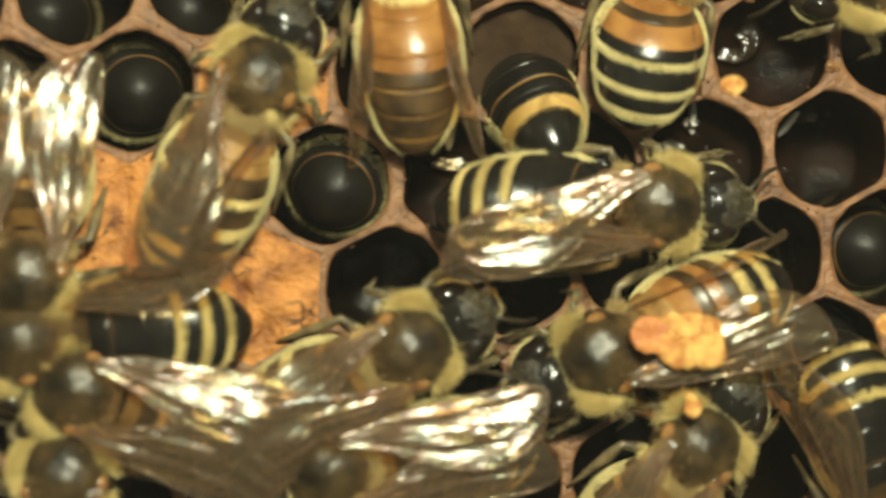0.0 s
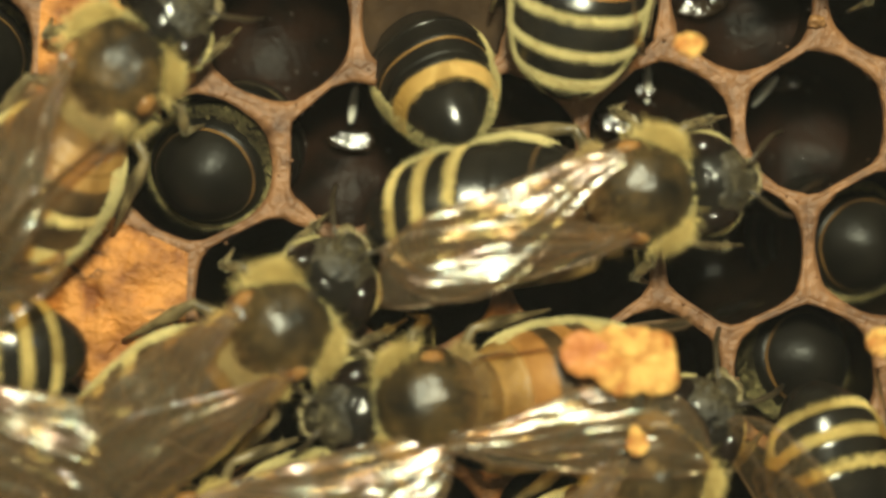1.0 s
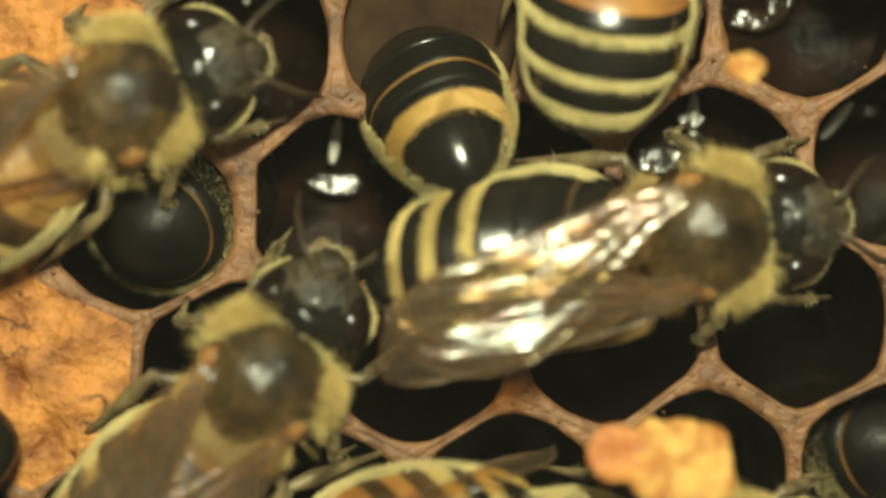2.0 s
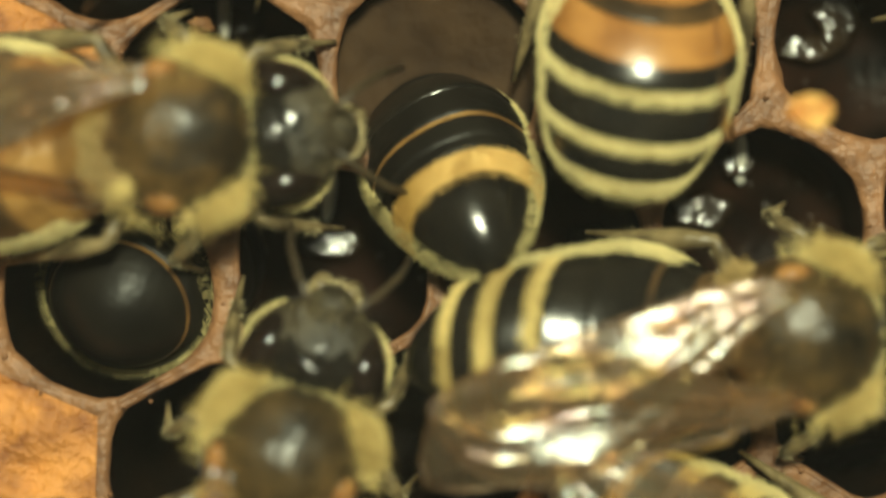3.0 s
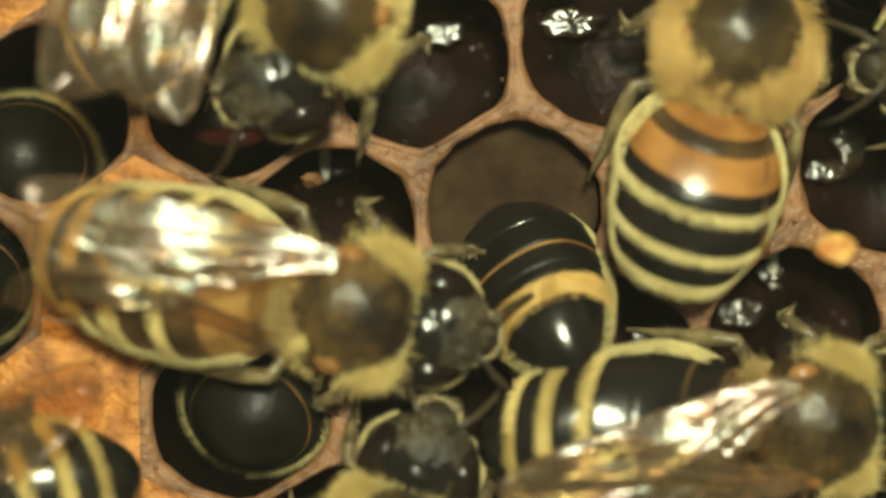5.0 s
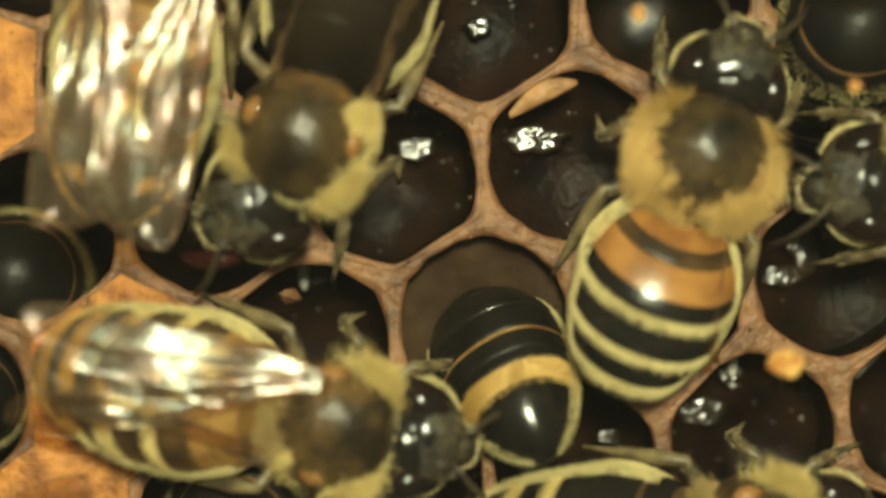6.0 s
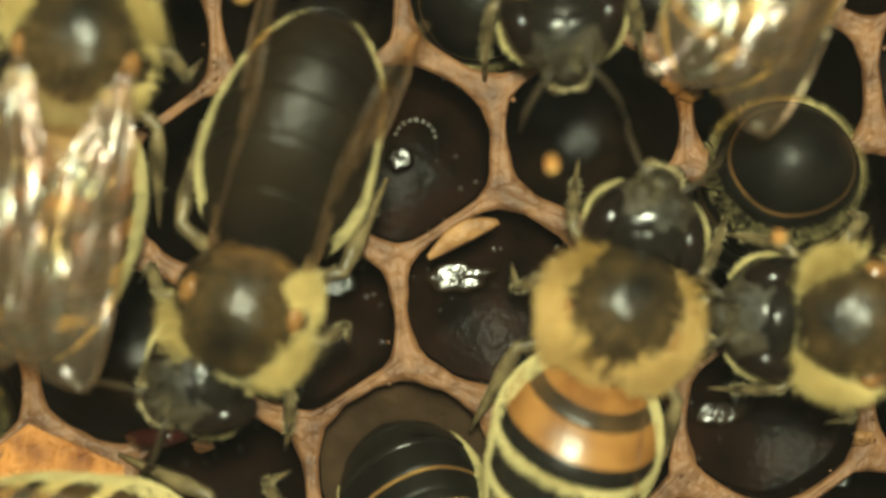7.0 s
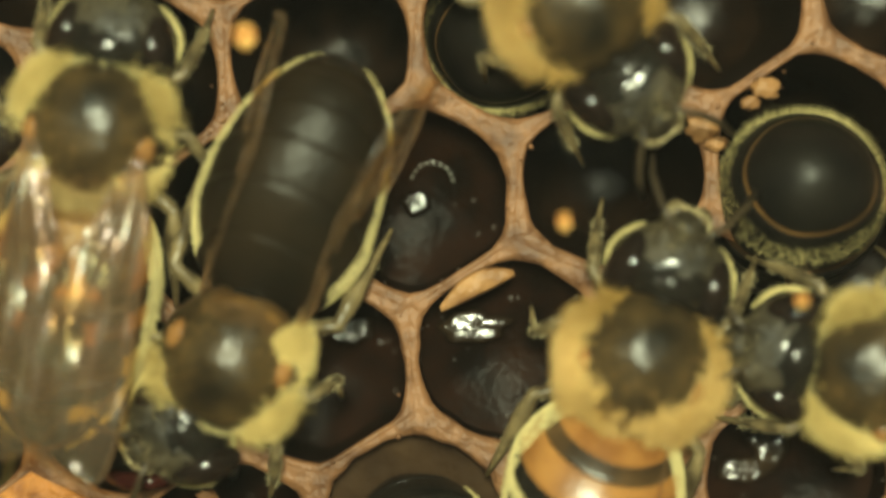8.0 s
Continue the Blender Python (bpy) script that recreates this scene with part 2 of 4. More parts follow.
# ---- the comb ----
ORIGIN, STEP_A, STEP_B = Vector((-11.74, -4.51)), Vector((5.48, 0.59)), Vector((2.79, 4.79))
AROUND = ((1, 0), (0, 1), (-1, 1), (-1, 0), (0, -1), (1, -1))
CAPPED = {(-3, 0), (-2, 0), (-1, -1), (-2, -1), (-2, 1), (-3, -1), (-4, 3)}
NECTAR = {(0, 0): -3.2, (2, 0): -2.6, (2, 1): -2.4, (-1, 3): -2.6, (0, 2): -1.6, (-1, 2): -3.0, (3, 0): -5.0, (1, 0): -2.8, (-1, 1): -3.4, (-4, 1): -4.0, (1, 1): -3.0}


def centre(i, j):
    p = ORIGIN + i * STEP_A + j * STEP_B
    shift = Vector((0.0, 0.45)) if j == 2 else Vector((0.5, 0.5)) if j >= 3 else Vector((0, 0))
    wobble = noise.noise_vector(Vector((i * 3.1, j * 2.7, 0.5)))
    near = 0.08 if -4 <= i <= 4 and -3 <= j <= 4 else 0.25
    return p + shift + Vector((wobble.x, wobble.y)) * near


# corners of the comb that stand off the even pattern: (cell, which of its two upper corners) and the shift
BENT = {
    (2, 0, 0): (0.0, -0.08), (3, -1, 1): (0.23, -0.19), (3, -1, 0): (-0.15, 0.08), (4, -2, 1): (-0.04, -0.20), (0, 0, 1): (-0.05, 0.19),
    (-1, 0, 0): (0.49, 0.04), (0, -1, 1): (0.57, 0.03), (3, -2, 0): (0.02, 0.22), (-1, 1, 0): (0.07, 0.46), (3, -2, 1): (0.16, 0.53),
    (2, 0, 1): (-0.20, 0.20), (0, 1, 1): (0.07, 0.12), (1, 0, 0): (-0.16, -0.60), (-1, 2, 0): (-0.17, -0.02), (-1, 3, 0): (-0.02, -0.24), (-1, 3, 1): (-0.23, 0.28),
}
# each corner of a cell as an upper corner of itself or of a neighbour
CORNERS = ((0, 0, 0), (0, 0, 1), (-1, 0, 0), (0, -1, 1), (0, -1, 0), (1, -1, 1))


def outline(i, j, per=6):
    c = centre(i, j)
    ring = [centre(i + a, j + b) for a, b in AROUND]
    corners = [(c + ring[k] + ring[(k + 1) % 6]) / 3 + Vector(BENT.get((i + CORNERS[k][0], j + CORNERS[k][1], CORNERS[k][2]), (0, 0))) for k in range(6)]
    c = sum(corners, Vector((0, 0))) / 6
    return c, [corners[k].lerp(corners[(k + 1) % 6], s / per) for k in range(6) for s in range(per)]


def rim_height(p):
    return 0.10 * noise.noise(Vector((p.x * 0.8, p.y * 0.8, 3.0))) + 0.05 * noise.noise(Vector((p.x * 3, p.y * 3, 7.0)))


def opening(c, p):
    """The rounded mouth of a cell on the way from its centre to a point of its outline."""
    d = p - c
    far = d.length
    r = 0.80 * 2.54 + 0.20 * (far - 0.30) + 0.09 * noise.noise(Vector((p.x * 1.3, p.y * 1.3, 1.0)))
    return c + d / far * min(r, far - 0.16), d / far


def comb_cell(i, j, comb):
    c, edge = outline(i, j)
    rows = [[(p.x, p.y, rim_height(p)) for p in edge]]
    mouth = [opening(c, p) for p in edge]
    rows.append([(q.x + 0.45 * (p.x - q.x), q.y + 0.45 * (p.y - q.y), rim_height(p) + 0.05 + 0.06 * noise.noise(Vector((q.x * 5, q.y * 5, 2)))) for (q, d), p in zip(mouth, edge)])
    rows.append([(q.x, q.y, rim_height(p) - 0.06) for (q, d), p in zip(mouth, edge)])
    rows.append([(q.x + 0.03 * d.x, q.y + 0.03 * d.y, -0.38 + 0.1 * noise.noise(Vector((q.x * 4, q.y * 4, 5)))) for q, d in mouth])
    rows.append([(q.x + 0.08 * d.x, q.y + 0.08 * d.y, -1.3) for q, d in mouth])
    rows.append([(q.x, q.y, -4.0) for q, d in mouth])
    rows.append([(c.x + 0.93 * (q.x - c.x), c.y + 0.93 * (q.y - c.y), -7.2) for q, d in mouth])
    rows.append([(c.x + 0.45 * (q.x - c.x), c.y + 0.45 * (q.y - c.y), -7.9) for q, d in mouth])
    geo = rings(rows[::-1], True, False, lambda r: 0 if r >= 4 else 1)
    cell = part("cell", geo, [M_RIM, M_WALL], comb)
    if (i, j) in NECTAR:
        z = NECTAR[(i, j)]
        level = []
        for f in (1.01, 0.9, 0.75, 0.55, 0.3, 0.1):
            level.append([(c.x + f * (q.x - c.x), c.y + f * (q.y - c.y),
                           z + 0.5 * f * f - 0.25 + 0.03 * noise.noise(Vector((q.x * f, q.y * f, i + 0.3 * j)) * 1.4)) for q, d in mouth])
        part("nectar", rings(level, False, True), M_NECTAR, cell, "dark glossy nectar deep in a cell")
    return cell


def capped_cell(i, j, comb):
    c, edge = outline(i, j)
    rows = []
    for f in (1.0, 0.93, 0.84, 0.72, 0.58, 0.42, 0.26, 0.12):
        row = []
        for p in edge:
            q = c + f * (p - c)
            lump = 0.36 * noise.noise(Vector((q.x * 0.9, q.y * 0.9, 11))) + 0.26 * noise.noise(Vector((q.x * 2.4, q.y * 2.4, 4)))
            pit = -1.6 * max(0.0, noise.noise(Vector((q.x * 0.8, q.y * 0.8, 21))) - 0.25)
            row.append((q.x, q.y, rim_height(p) * f + 0.25 * (1 - f * f) + (lump + pit) * (1 - 0.6 * f ** 4)))
        rows.append(row)
    return part("capping", rings(rows, False, True), M_CAP, comb, "domed orange wax capping over a brood cell")


tagged(comb, "sheet of old honeycomb with dark open cells and orange rims", "honeycomb", kind="structure")
for j in range(-8, 10):
    for i in range(-14, 13):
        c = centre(i, j)
        if -46 < c.x < 24 and -32 < c.y < 32:
            (capped_cell if (i, j) in CAPPED else comb_cell)(i, j, comb)
c, edge = outline(0, 1)
bread = []
for f in (1.0, 0.85, 0.65, 0.4, 0.15):
    bread.append([(c.x + f * (q.x - c.x), c.y + f * (q.y - c.y), -1.0 - 0.5 * (1 - f) + 0.2 * noise.noise(Vector((q.x * f, q.y * f, 9)) * 1.5)) for q, d in (opening(c, p) for p in edge)])
part("cell_filling", rings(bread, False, True), M_BREAD, comb, "brown filling in a cell")
flat = [(-47, -34), (26, -34), (26, 34), (-47, 34)]
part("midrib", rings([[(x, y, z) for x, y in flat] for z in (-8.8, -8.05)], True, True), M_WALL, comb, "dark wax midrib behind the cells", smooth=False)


def wet_patch(x, y, z, rx, ry, seed):
    """A crinkled wet film on the filling of a cell."""
    rows = []
    for f in [1.0 - 0.06 * q for q in range(16)]:
        row = []
        for k in range(60):
            a = 2 * math.pi * k / 60
            r = f * (1 + 0.35 * noise.noise(Vector((math.cos(a) * 1.7, math.sin(a) * 1.7, seed))))
            px, py = r * rx * math.cos(a), r * ry * math.sin(a)
            row.append((x + px, y + py, z + 0.36 - 0.3 * f ** 10 - 0.14 * py + 0.022 * noise.noise(Vector((px * 3.2, py * 3.2, seed))) + 0.017 * noise.noise(Vector((px * 7, py * 7, seed)))))
        rows.append(row)
    part("wet_film", rings(rows, False, True), M_WET, comb, "crinkled glistening film in a cell")


for spot_x, spot_y, spot_z, wide, high, seed in ((-11.65, -3.8, -3.3, 0.85, 0.45, 1), (-7.05, 6.0, -1.6, 0.9, 0.5, 2), (-2.0, -2.8, -2.6, 0.8, 0.5, 3), (-1.1, -1.6, -2.5, 0.4, 0.45, 4), (0.75, 1.4, -2.4, 0.8, 0.4, 5),
                                                 (1.5, 2.2, -2.4, 0.6, 0.8, 6), (-10.75, 5.9, -3.0, 0.6, 0.5, 7), (-14.0, 2.0, -3.2, 0.5, 0.4, 8), (4.35, -1.05, -3.6, 0.5, 0.4, 9), (-8.65, 9.62, -2.6, 0.42, 0.36, 10), (-13.9, -6.4, -2.9, 0.5, 0.4, 11), (-9.45, -7.1, -3.0, 0.45, 0.35, 12), (-4.95, -3.5, -2.6, 0.4, 0.3, 13)):
    wet_patch(spot_x, spot_y, spot_z, 1.2 * wide, 1.0 * high, seed)
# an arc of tiny pale beads added on one cell's nectar as painted glints
for k in range(9):
    a = radians(160 - 19 * k)
    part("glint_bead", ellipsoid((-8.15 + 0.62 * math.cos(a), 10.15 + 0.62 * math.sin(a), -2.52), (0.042, 0.042, 0.03), 12, 8), M_GLINT, comb)
# specks of wet varnish in the cells
speck_rng, speck_geos = random.Random(41), []
for i, j in sorted(NECTAR):
    c, edge = outline(i, j)
    for k in range(16):
        q, d = opening(c, edge[speck_rng.randrange(36)])
        f = speck_rng.uniform(0.35, 0.97)
        p, r = c.lerp(q, f), speck_rng.uniform(0.03, 0.085)
        speck_geos.append(ellipsoid((p.x, p.y, NECTAR[(i, j)] + 0.5 * f * f - 0.24), (r, r * speck_rng.uniform(0.6, 1.3), r * 0.4), 8, 5, 0.4, speck_rng.uniform(0, 9)))
    for k in range(7):
        q, d = opening(c, edge[speck_rng.randrange(36)])
        r = speck_rng.uniform(0.03, 0.06)
        speck_geos.append(ellipsoid((q.x - 0.02 * d.x, q.y - 0.02 * d.y, -0.2 - speck_rng.uniform(0, 0.4)), (r, r, r), 8, 5, 0.4, speck_rng.uniform(0, 9)))
tagged(part("wet_specks", join(*speck_geos), M_SPECK, comb), "tiny glistening specks in the cells", kind="stuff")
# crumbs of wax along the rims
crumb_rng, crumb_geos = random.Random(23), []
for j in range(-4, 6):
    for i in range(-6, 7):
        c, edge = outline(i, j)
        for k in range(5):
            p = edge[crumb_rng.randrange(36)].lerp(c, crumb_rng.uniform(0.0, 0.16))
            r = crumb_rng.uniform(0.03, 0.09)
            crumb_geos.append(ellipsoid((p.x, p.y, 0.10 + rim_height(p)), (r, r * crumb_rng.uniform(0.6, 1.2), r * 0.8), 6, 4, 0.5, crumb_rng.uniform(0, 9)))
tagged(part("wax_crumbs", join(*crumb_geos), M_RIM, comb), "tiny crumbs of wax on the rims", kind="stuff")
# a loose lip of orange wax on one rim
lip = []
for s in range(9):
    u = s / 8
    x, y = -7.95 + 2.1 * u, 6.72 + 0.95 * u + 0.22 * math.sin(u * math.pi)
    w = 0.33 * math.sin(math.pi * (0.08 + 0.84 * u))
    lip.append([(x + w * math.cos(a) * 0.35, y - w * math.cos(a), 0.16 + 0.08 * math.sin(a) - 0.15 * u) for a in [2 * math.pi * k / 8 for k in range(8)]])
part("wax_lip", rings(lip, True, True), M_LUMP, comb, "torn strip of orange wax on a rim")


# lumps of torn wax on the rims
for x, y, r, seed in ((-0.46, 11.55, 0.48, 31), (-0.1, 11.1, 0.3, 32), (1.29, 12.6, 0.42, 33), (0.85, 12.2, 0.28, 34), (-14.8, 1.55, 0.30, 35), (4.6, 0.8, 0.34, 36), (0.9, 3.6, 0.24, 37)):
    part("wax_lump", ellipsoid((x, y, 0.12), (r, r * 0.7, 0.16), 16, 8, 0.7, seed), M_LUMP, comb, "lump of torn orange wax on a rim")


# ---- the bees: +y ahead, feet on the comb ----
def abdomen(parent, length, width, style, start=-1.35, z0=1.85, droop=0.55, slope=0.66, flat=0.74, bounds=(0.0, 0.17, 0.36, 0.54, 0.70, 0.84, 1.0), blunt=2.5, all_round=False):
    """Overlapping plates, each with a band of pale hair at its base; slope leans the plates' edges back over the top."""
    rng = random.Random(5)
    n = 32

    def section(s, swell=1.0):
        if s < 0.34:
            k = 0.40 + 0.60 * (1 - (1 - s / 0.34) ** 2)
        else:
            k = max(0.0, 1 - ((s - 0.34) / 0.665) ** blunt) ** 0.6
        return start - s * length, z0 - droop * s * s, width * k * swell, width * flat * k * swell

    def place(s, a, swell=1.0):
        y, z, w, h = section(s, swell)
        lump = 1 + 0.05 * noise.noise(Vector((math.sin(a) * 1.2, math.cos(a) * 1.2, s * 4 + width)))
        return (w * lump * math.sin(a), y - slope * h * math.cos(a), z + h * lump * math.cos(a))

    kinds = {
        "golden": [([M_GOLD, M_ORANGE], 0.3, 0), ([M_ORANGE, M_BROWN], 0.62, 0), ([M_ORANGE, M_BLACK], 0.60, 0), ([M_BAND, M_BLACK], 0.22, 1), ([M_BAND, M_BLACK], 0.26, 1), ([M_BAND, M_BLACK], 0.36, 1)],
        "amber_tip": [([M_BLACK, M_BLACK], 0.5, 0), ([M_BLACK, M_BLACK], 0.3, 0), ([M_TIP, M_TIP], 0.3, 0), ([M_AMBER, M_TIP], 0.35, 0), ([M_TIP, M_TIP], 0.2, 0), ([M_GOLD, M_BLACK], 0.30, 1)],
        "deep": [([M_TIP, M_TIP], 0.5, 0), ([M_TIP, M_TIP], 0.3, 0), ([M_LEG, M_TIP], 0.3, 0), ([M_LEG, M_TIP], 0.25, 0), ([M_BROWN, M_TIP], 0.35, 0), ([M_SCUTELLUM, M_TIP], 0.16, 0)],
        "dark": [([M_DUSK, M_DUSK], 0.5, 0), ([M_DUSK, M_DUSK], 0.4, 0), ([M_DUSK, M_DUSK], 0.2, 0), ([M_DUSK, M_DUSK], 0.2, 0), ([M_DUSK, M_DUSK], 0.2, 0), ([M_DUSK, M_BLACK], 0.4, 0)],
        "striped": [([M_BROWN, M_BLACK], 0.5, 0), ([M_BROWN, M_BLACK], 0.2, 0), ([M_BROWN, M_BLACK], 0.14, 0), ([M_BAND, M_BLACK], 0.34, 1), ([M_BAND, M_BLACK], 0.36, 1), ([M_BAND, M_BLACK], 0.20, 1)],
        "tawny": [([M_SCUTELLUM, M_BROWN], 0.5, 0), ([M_AMBER, M_BROWN], 0.3, 0), ([M_BAND, M_BROWN], 0.34, 1), ([M_BAND, M_BLACK], 0.38, 1), ([M_BAND, M_BLACK], 0.38, 1), ([M_BLACK, M_BLACK], 0.3, 0)],
        "russet": [([M_TAWNY, M_ORANGE], 0.5, 1), ([M_ORANGE, M_ORANGE], 0.6, 0), ([M_ORANGE, M_BROWN], 0.5, 0), ([M_AMBER, M_BROWN], 0.22, 0), ([M_AMBER, M_BROWN], 0.22, 0), ([M_AMBER, M_BROWN], 0.3, 0)],
        "banded": [([M_SCUTELLUM, M_AMBER], 0.5, 0), ([M_AMBER, M_BROWN], 0.45, 0), ([M_TAWNY, M_BROWN], 0.22, 1), ([M_BAND, M_BLACK], 0.42, 1), ([M_BAND, M_BLACK], 0.46, 1), ([M_BAND, M_BLACK], 0.40, 1)],
        "amber": [([M_SCUTELLUM, M_AMBER], 0.4, 0), ([M_ORANGE, M_BROWN], 0.6, 0), ([M_ORANGE, M_BROWN], 0.5, 0), ([M_BAND, M_BLACK], 0.42, 1), ([M_BAND, M_BLACK], 0.42, 1), ([M_BLACK, M_BLACK], 0.3, 0)],
    }[style]
    body = None
    for q, (mats, cut, haired) in enumerate(kinds):
        lo, hi = bounds[q] - (0.03 if q else 0), bounds[q + 1]
        steps = 10
        rows = [[place(min(lo + (hi - lo) * k / steps, 0.998), 2 * math.pi * t / n, 0.975 + 0.03 * k / steps - (0.03 if k == steps else 0)) for t in range(n)] for k in range(steps + 1)]
        geo = rings(rows, q == 0, True, lambda r: 0 if (r + 0.5) / steps < cut else 1)
        if q == 0:
            body = plate = part("abdomen", geo, mats, parent)
        else:
            plate = part("plate", geo, mats, body)
        samples, fringe = [], []
        for k in range(1300):
            a, u = rng.uniform(-1.8, 1.8), rng.uniform(0.05, cut + 0.06)
            samples.append((place(lo + (hi - lo) * u, a), (math.sin(a) * 0.35, -1.0, math.cos(a) * 0.30)))
        if haired:
            part("hair_band", hairs(samples, 0.22, 0.024, rng, spread=0.14), M_GOLD if style == "amber_tip" else M_COLLAR if style == "golden" else M_HAIR, plate)
        for k in range(2400 if all_round else 1100):
            a = rng.choice((-1, 1)) * rng.uniform(1.25, 1.95)
            if all_round:
                a = rng.uniform(-math.pi, math.pi)
            fringe.append((place(rng.uniform(hi - 0.15, hi - 0.05) if all_round else rng.uniform(max(lo, 0.02), min(hi, 0.985)), a), (math.sin(a), -1.1, math.cos(a) if all_round else 0.1)))
        if q in ((4,) if all_round else (1, 2, 3, 4) if style == "striped" else (1, 2, 3, 4, 5)):
            part("side_fringe", hairs(fringe, 0.34 if all_round else 0.20 if style == "dark" else 0.22 if style in ("amber_tip", "golden") else 0.30, 0.016 if all_round else 0.024, rng, spread=0.35 if all_round else 0.2), M_COLLAR, plate)
    return body


def wing(parent, side, length, width, root, angle, height, roll, rise=0.0):
    """A thin pleated membrane with raised veins; roll turns its trailing edge down beside the body."""
    nu, nv = 26, 18
    turn = Matrix.Rotation(radians(side * angle), 3, "Z") @ Matrix.Rotation(radians(side * roll), 3, "Y")

    def at(u, v, lift=0.0):
        grow = min(1.0, u / 0.66)
        end = math.sqrt(max(0.0, 1 - (max(0.0, u - 0.66) / 0.34) ** 2.2))
        lead = 0.20 * width * min(1.0, 0.35 + 3 * u) * end
        trail = -width * (0.10 + 0.76 * grow * grow * (3 - 2 * grow)) * end
        across = lead + (trail - lead) * v
        along = u * length
        pleat = 0.030 * math.sin(21 * v + 2.5 * u) * min(1, u * 4) - 0.075 * width * (2 * v - 0.9) ** 2 * min(1, u * 2) + 0.15 * noise.noise(Vector((along * 0.42, across * 0.8, side * 3 + length))) * min(1, u * 3) + 0.055 * noise.noise(Vector((along * 0.9, across * 1.8, side * 5 + length))) * min(1, u * 2)
        p = turn @ Vector((side * across, -along, pleat - 0.10 * u * u + rise * u + lift))
        return (root[0] + p.x, root[1] + p.y, height + p.z)

    top = [at(a / nu, b / nv, 0.012) for a in range(nu + 1) for b in range(nv + 1)]
    low = [at(a / nu, b / nv, -0.012) for a in range(nu + 1) for b in range(nv + 1)]
    k, m = (nu + 1) * (nv + 1), nv + 1
    faces = []
    for a in range(nu):
        for b in range(nv):
            f = (a * m + b, a * m + b + 1, (a + 1) * m + b + 1, (a + 1) * m + b)
            faces += [f, tuple(i + k for i in reversed(f))]
    rim = [b for b in range(m)] + [a * m + nv for a in range(1, nu + 1)] + [nu * m + b for b in range(nv - 1, -1, -1)] + [a * m for a in range(nu - 1, 0, -1)]
    for a, b in zip(rim, rim[1:] + rim[:1]):
        faces.append((b, a, a + k, b + k))
    ob = part("wing", (top + low, faces, []), M_WING, parent)
    lines = [[(u, 0.01) for u in np.linspace(0, 0.995, 26)] + [(0.995, v) for v in (0.3, 0.7)] + [(u, 0.99) for u in np.linspace(0.995, 0.05, 26)], [(u, 0.26 + 0.1 * u) for u in np.linspace(0.02, 0.9, 10)],
             [(u, 0.42 + 0.25 * u) for u in np.linspace(0.03, 0.75, 9)], [(u, 0.55 + 0.45 * u) for u in np.linspace(0.03, 0.6, 8)],
             [(0.45 + 0.1 * v, v) for v in np.linspace(0.05, 0.72, 6)], [(0.66 + 0.12 * v, v) for v in np.linspace(0.05, 0.7, 6)]]
    for line in lines:
        part("vein", tube([at(u, v, 0.02) for u, v in line], [0.030 - 0.014 * k / len(line) for k in range(len(line))], 5), M_VEIN, ob)
    return ob


def leg(parent, side, root, knee, ankle, foot, thick):
    pts = [root, tuple((a + b) / 2 for a, b in zip(root, knee)), knee, tuple((a + b) / 2 for a, b in zip(knee, ankle)), ankle, tuple((a + b) / 2 for a, b in zip(ankle, foot)), foot]
    ob = part("leg", tube([(side * x, y, z) for x, y, z in pts], [0.20 * thick, 0.26 * thick, 0.17 * thick, 0.28 * thick, 0.19 * thick, 0.13 * thick, 0.07], 8), M_LEG, parent)
    rng = random.Random(int(100 * (root[1] + 9)))
    samples = []
    for k in range(320):
        u = rng.uniform(0, 4.6)
        a, b = Vector(pts[int(u)]), Vector(pts[int(u) + 1])
        p = a.lerp(b, u - int(u))
        d = Vector([rng.gauss(0, 1) for _ in range(3)]).normalized()
        samples.append(((side * p.x + d.x * 0.15, p.y + d.y * 0.15, p.z + d.z * 0.15), d))
    part("leg_hair", hairs(samples, 0.20, 0.03, rng), M_GREY, ob)
    return ob


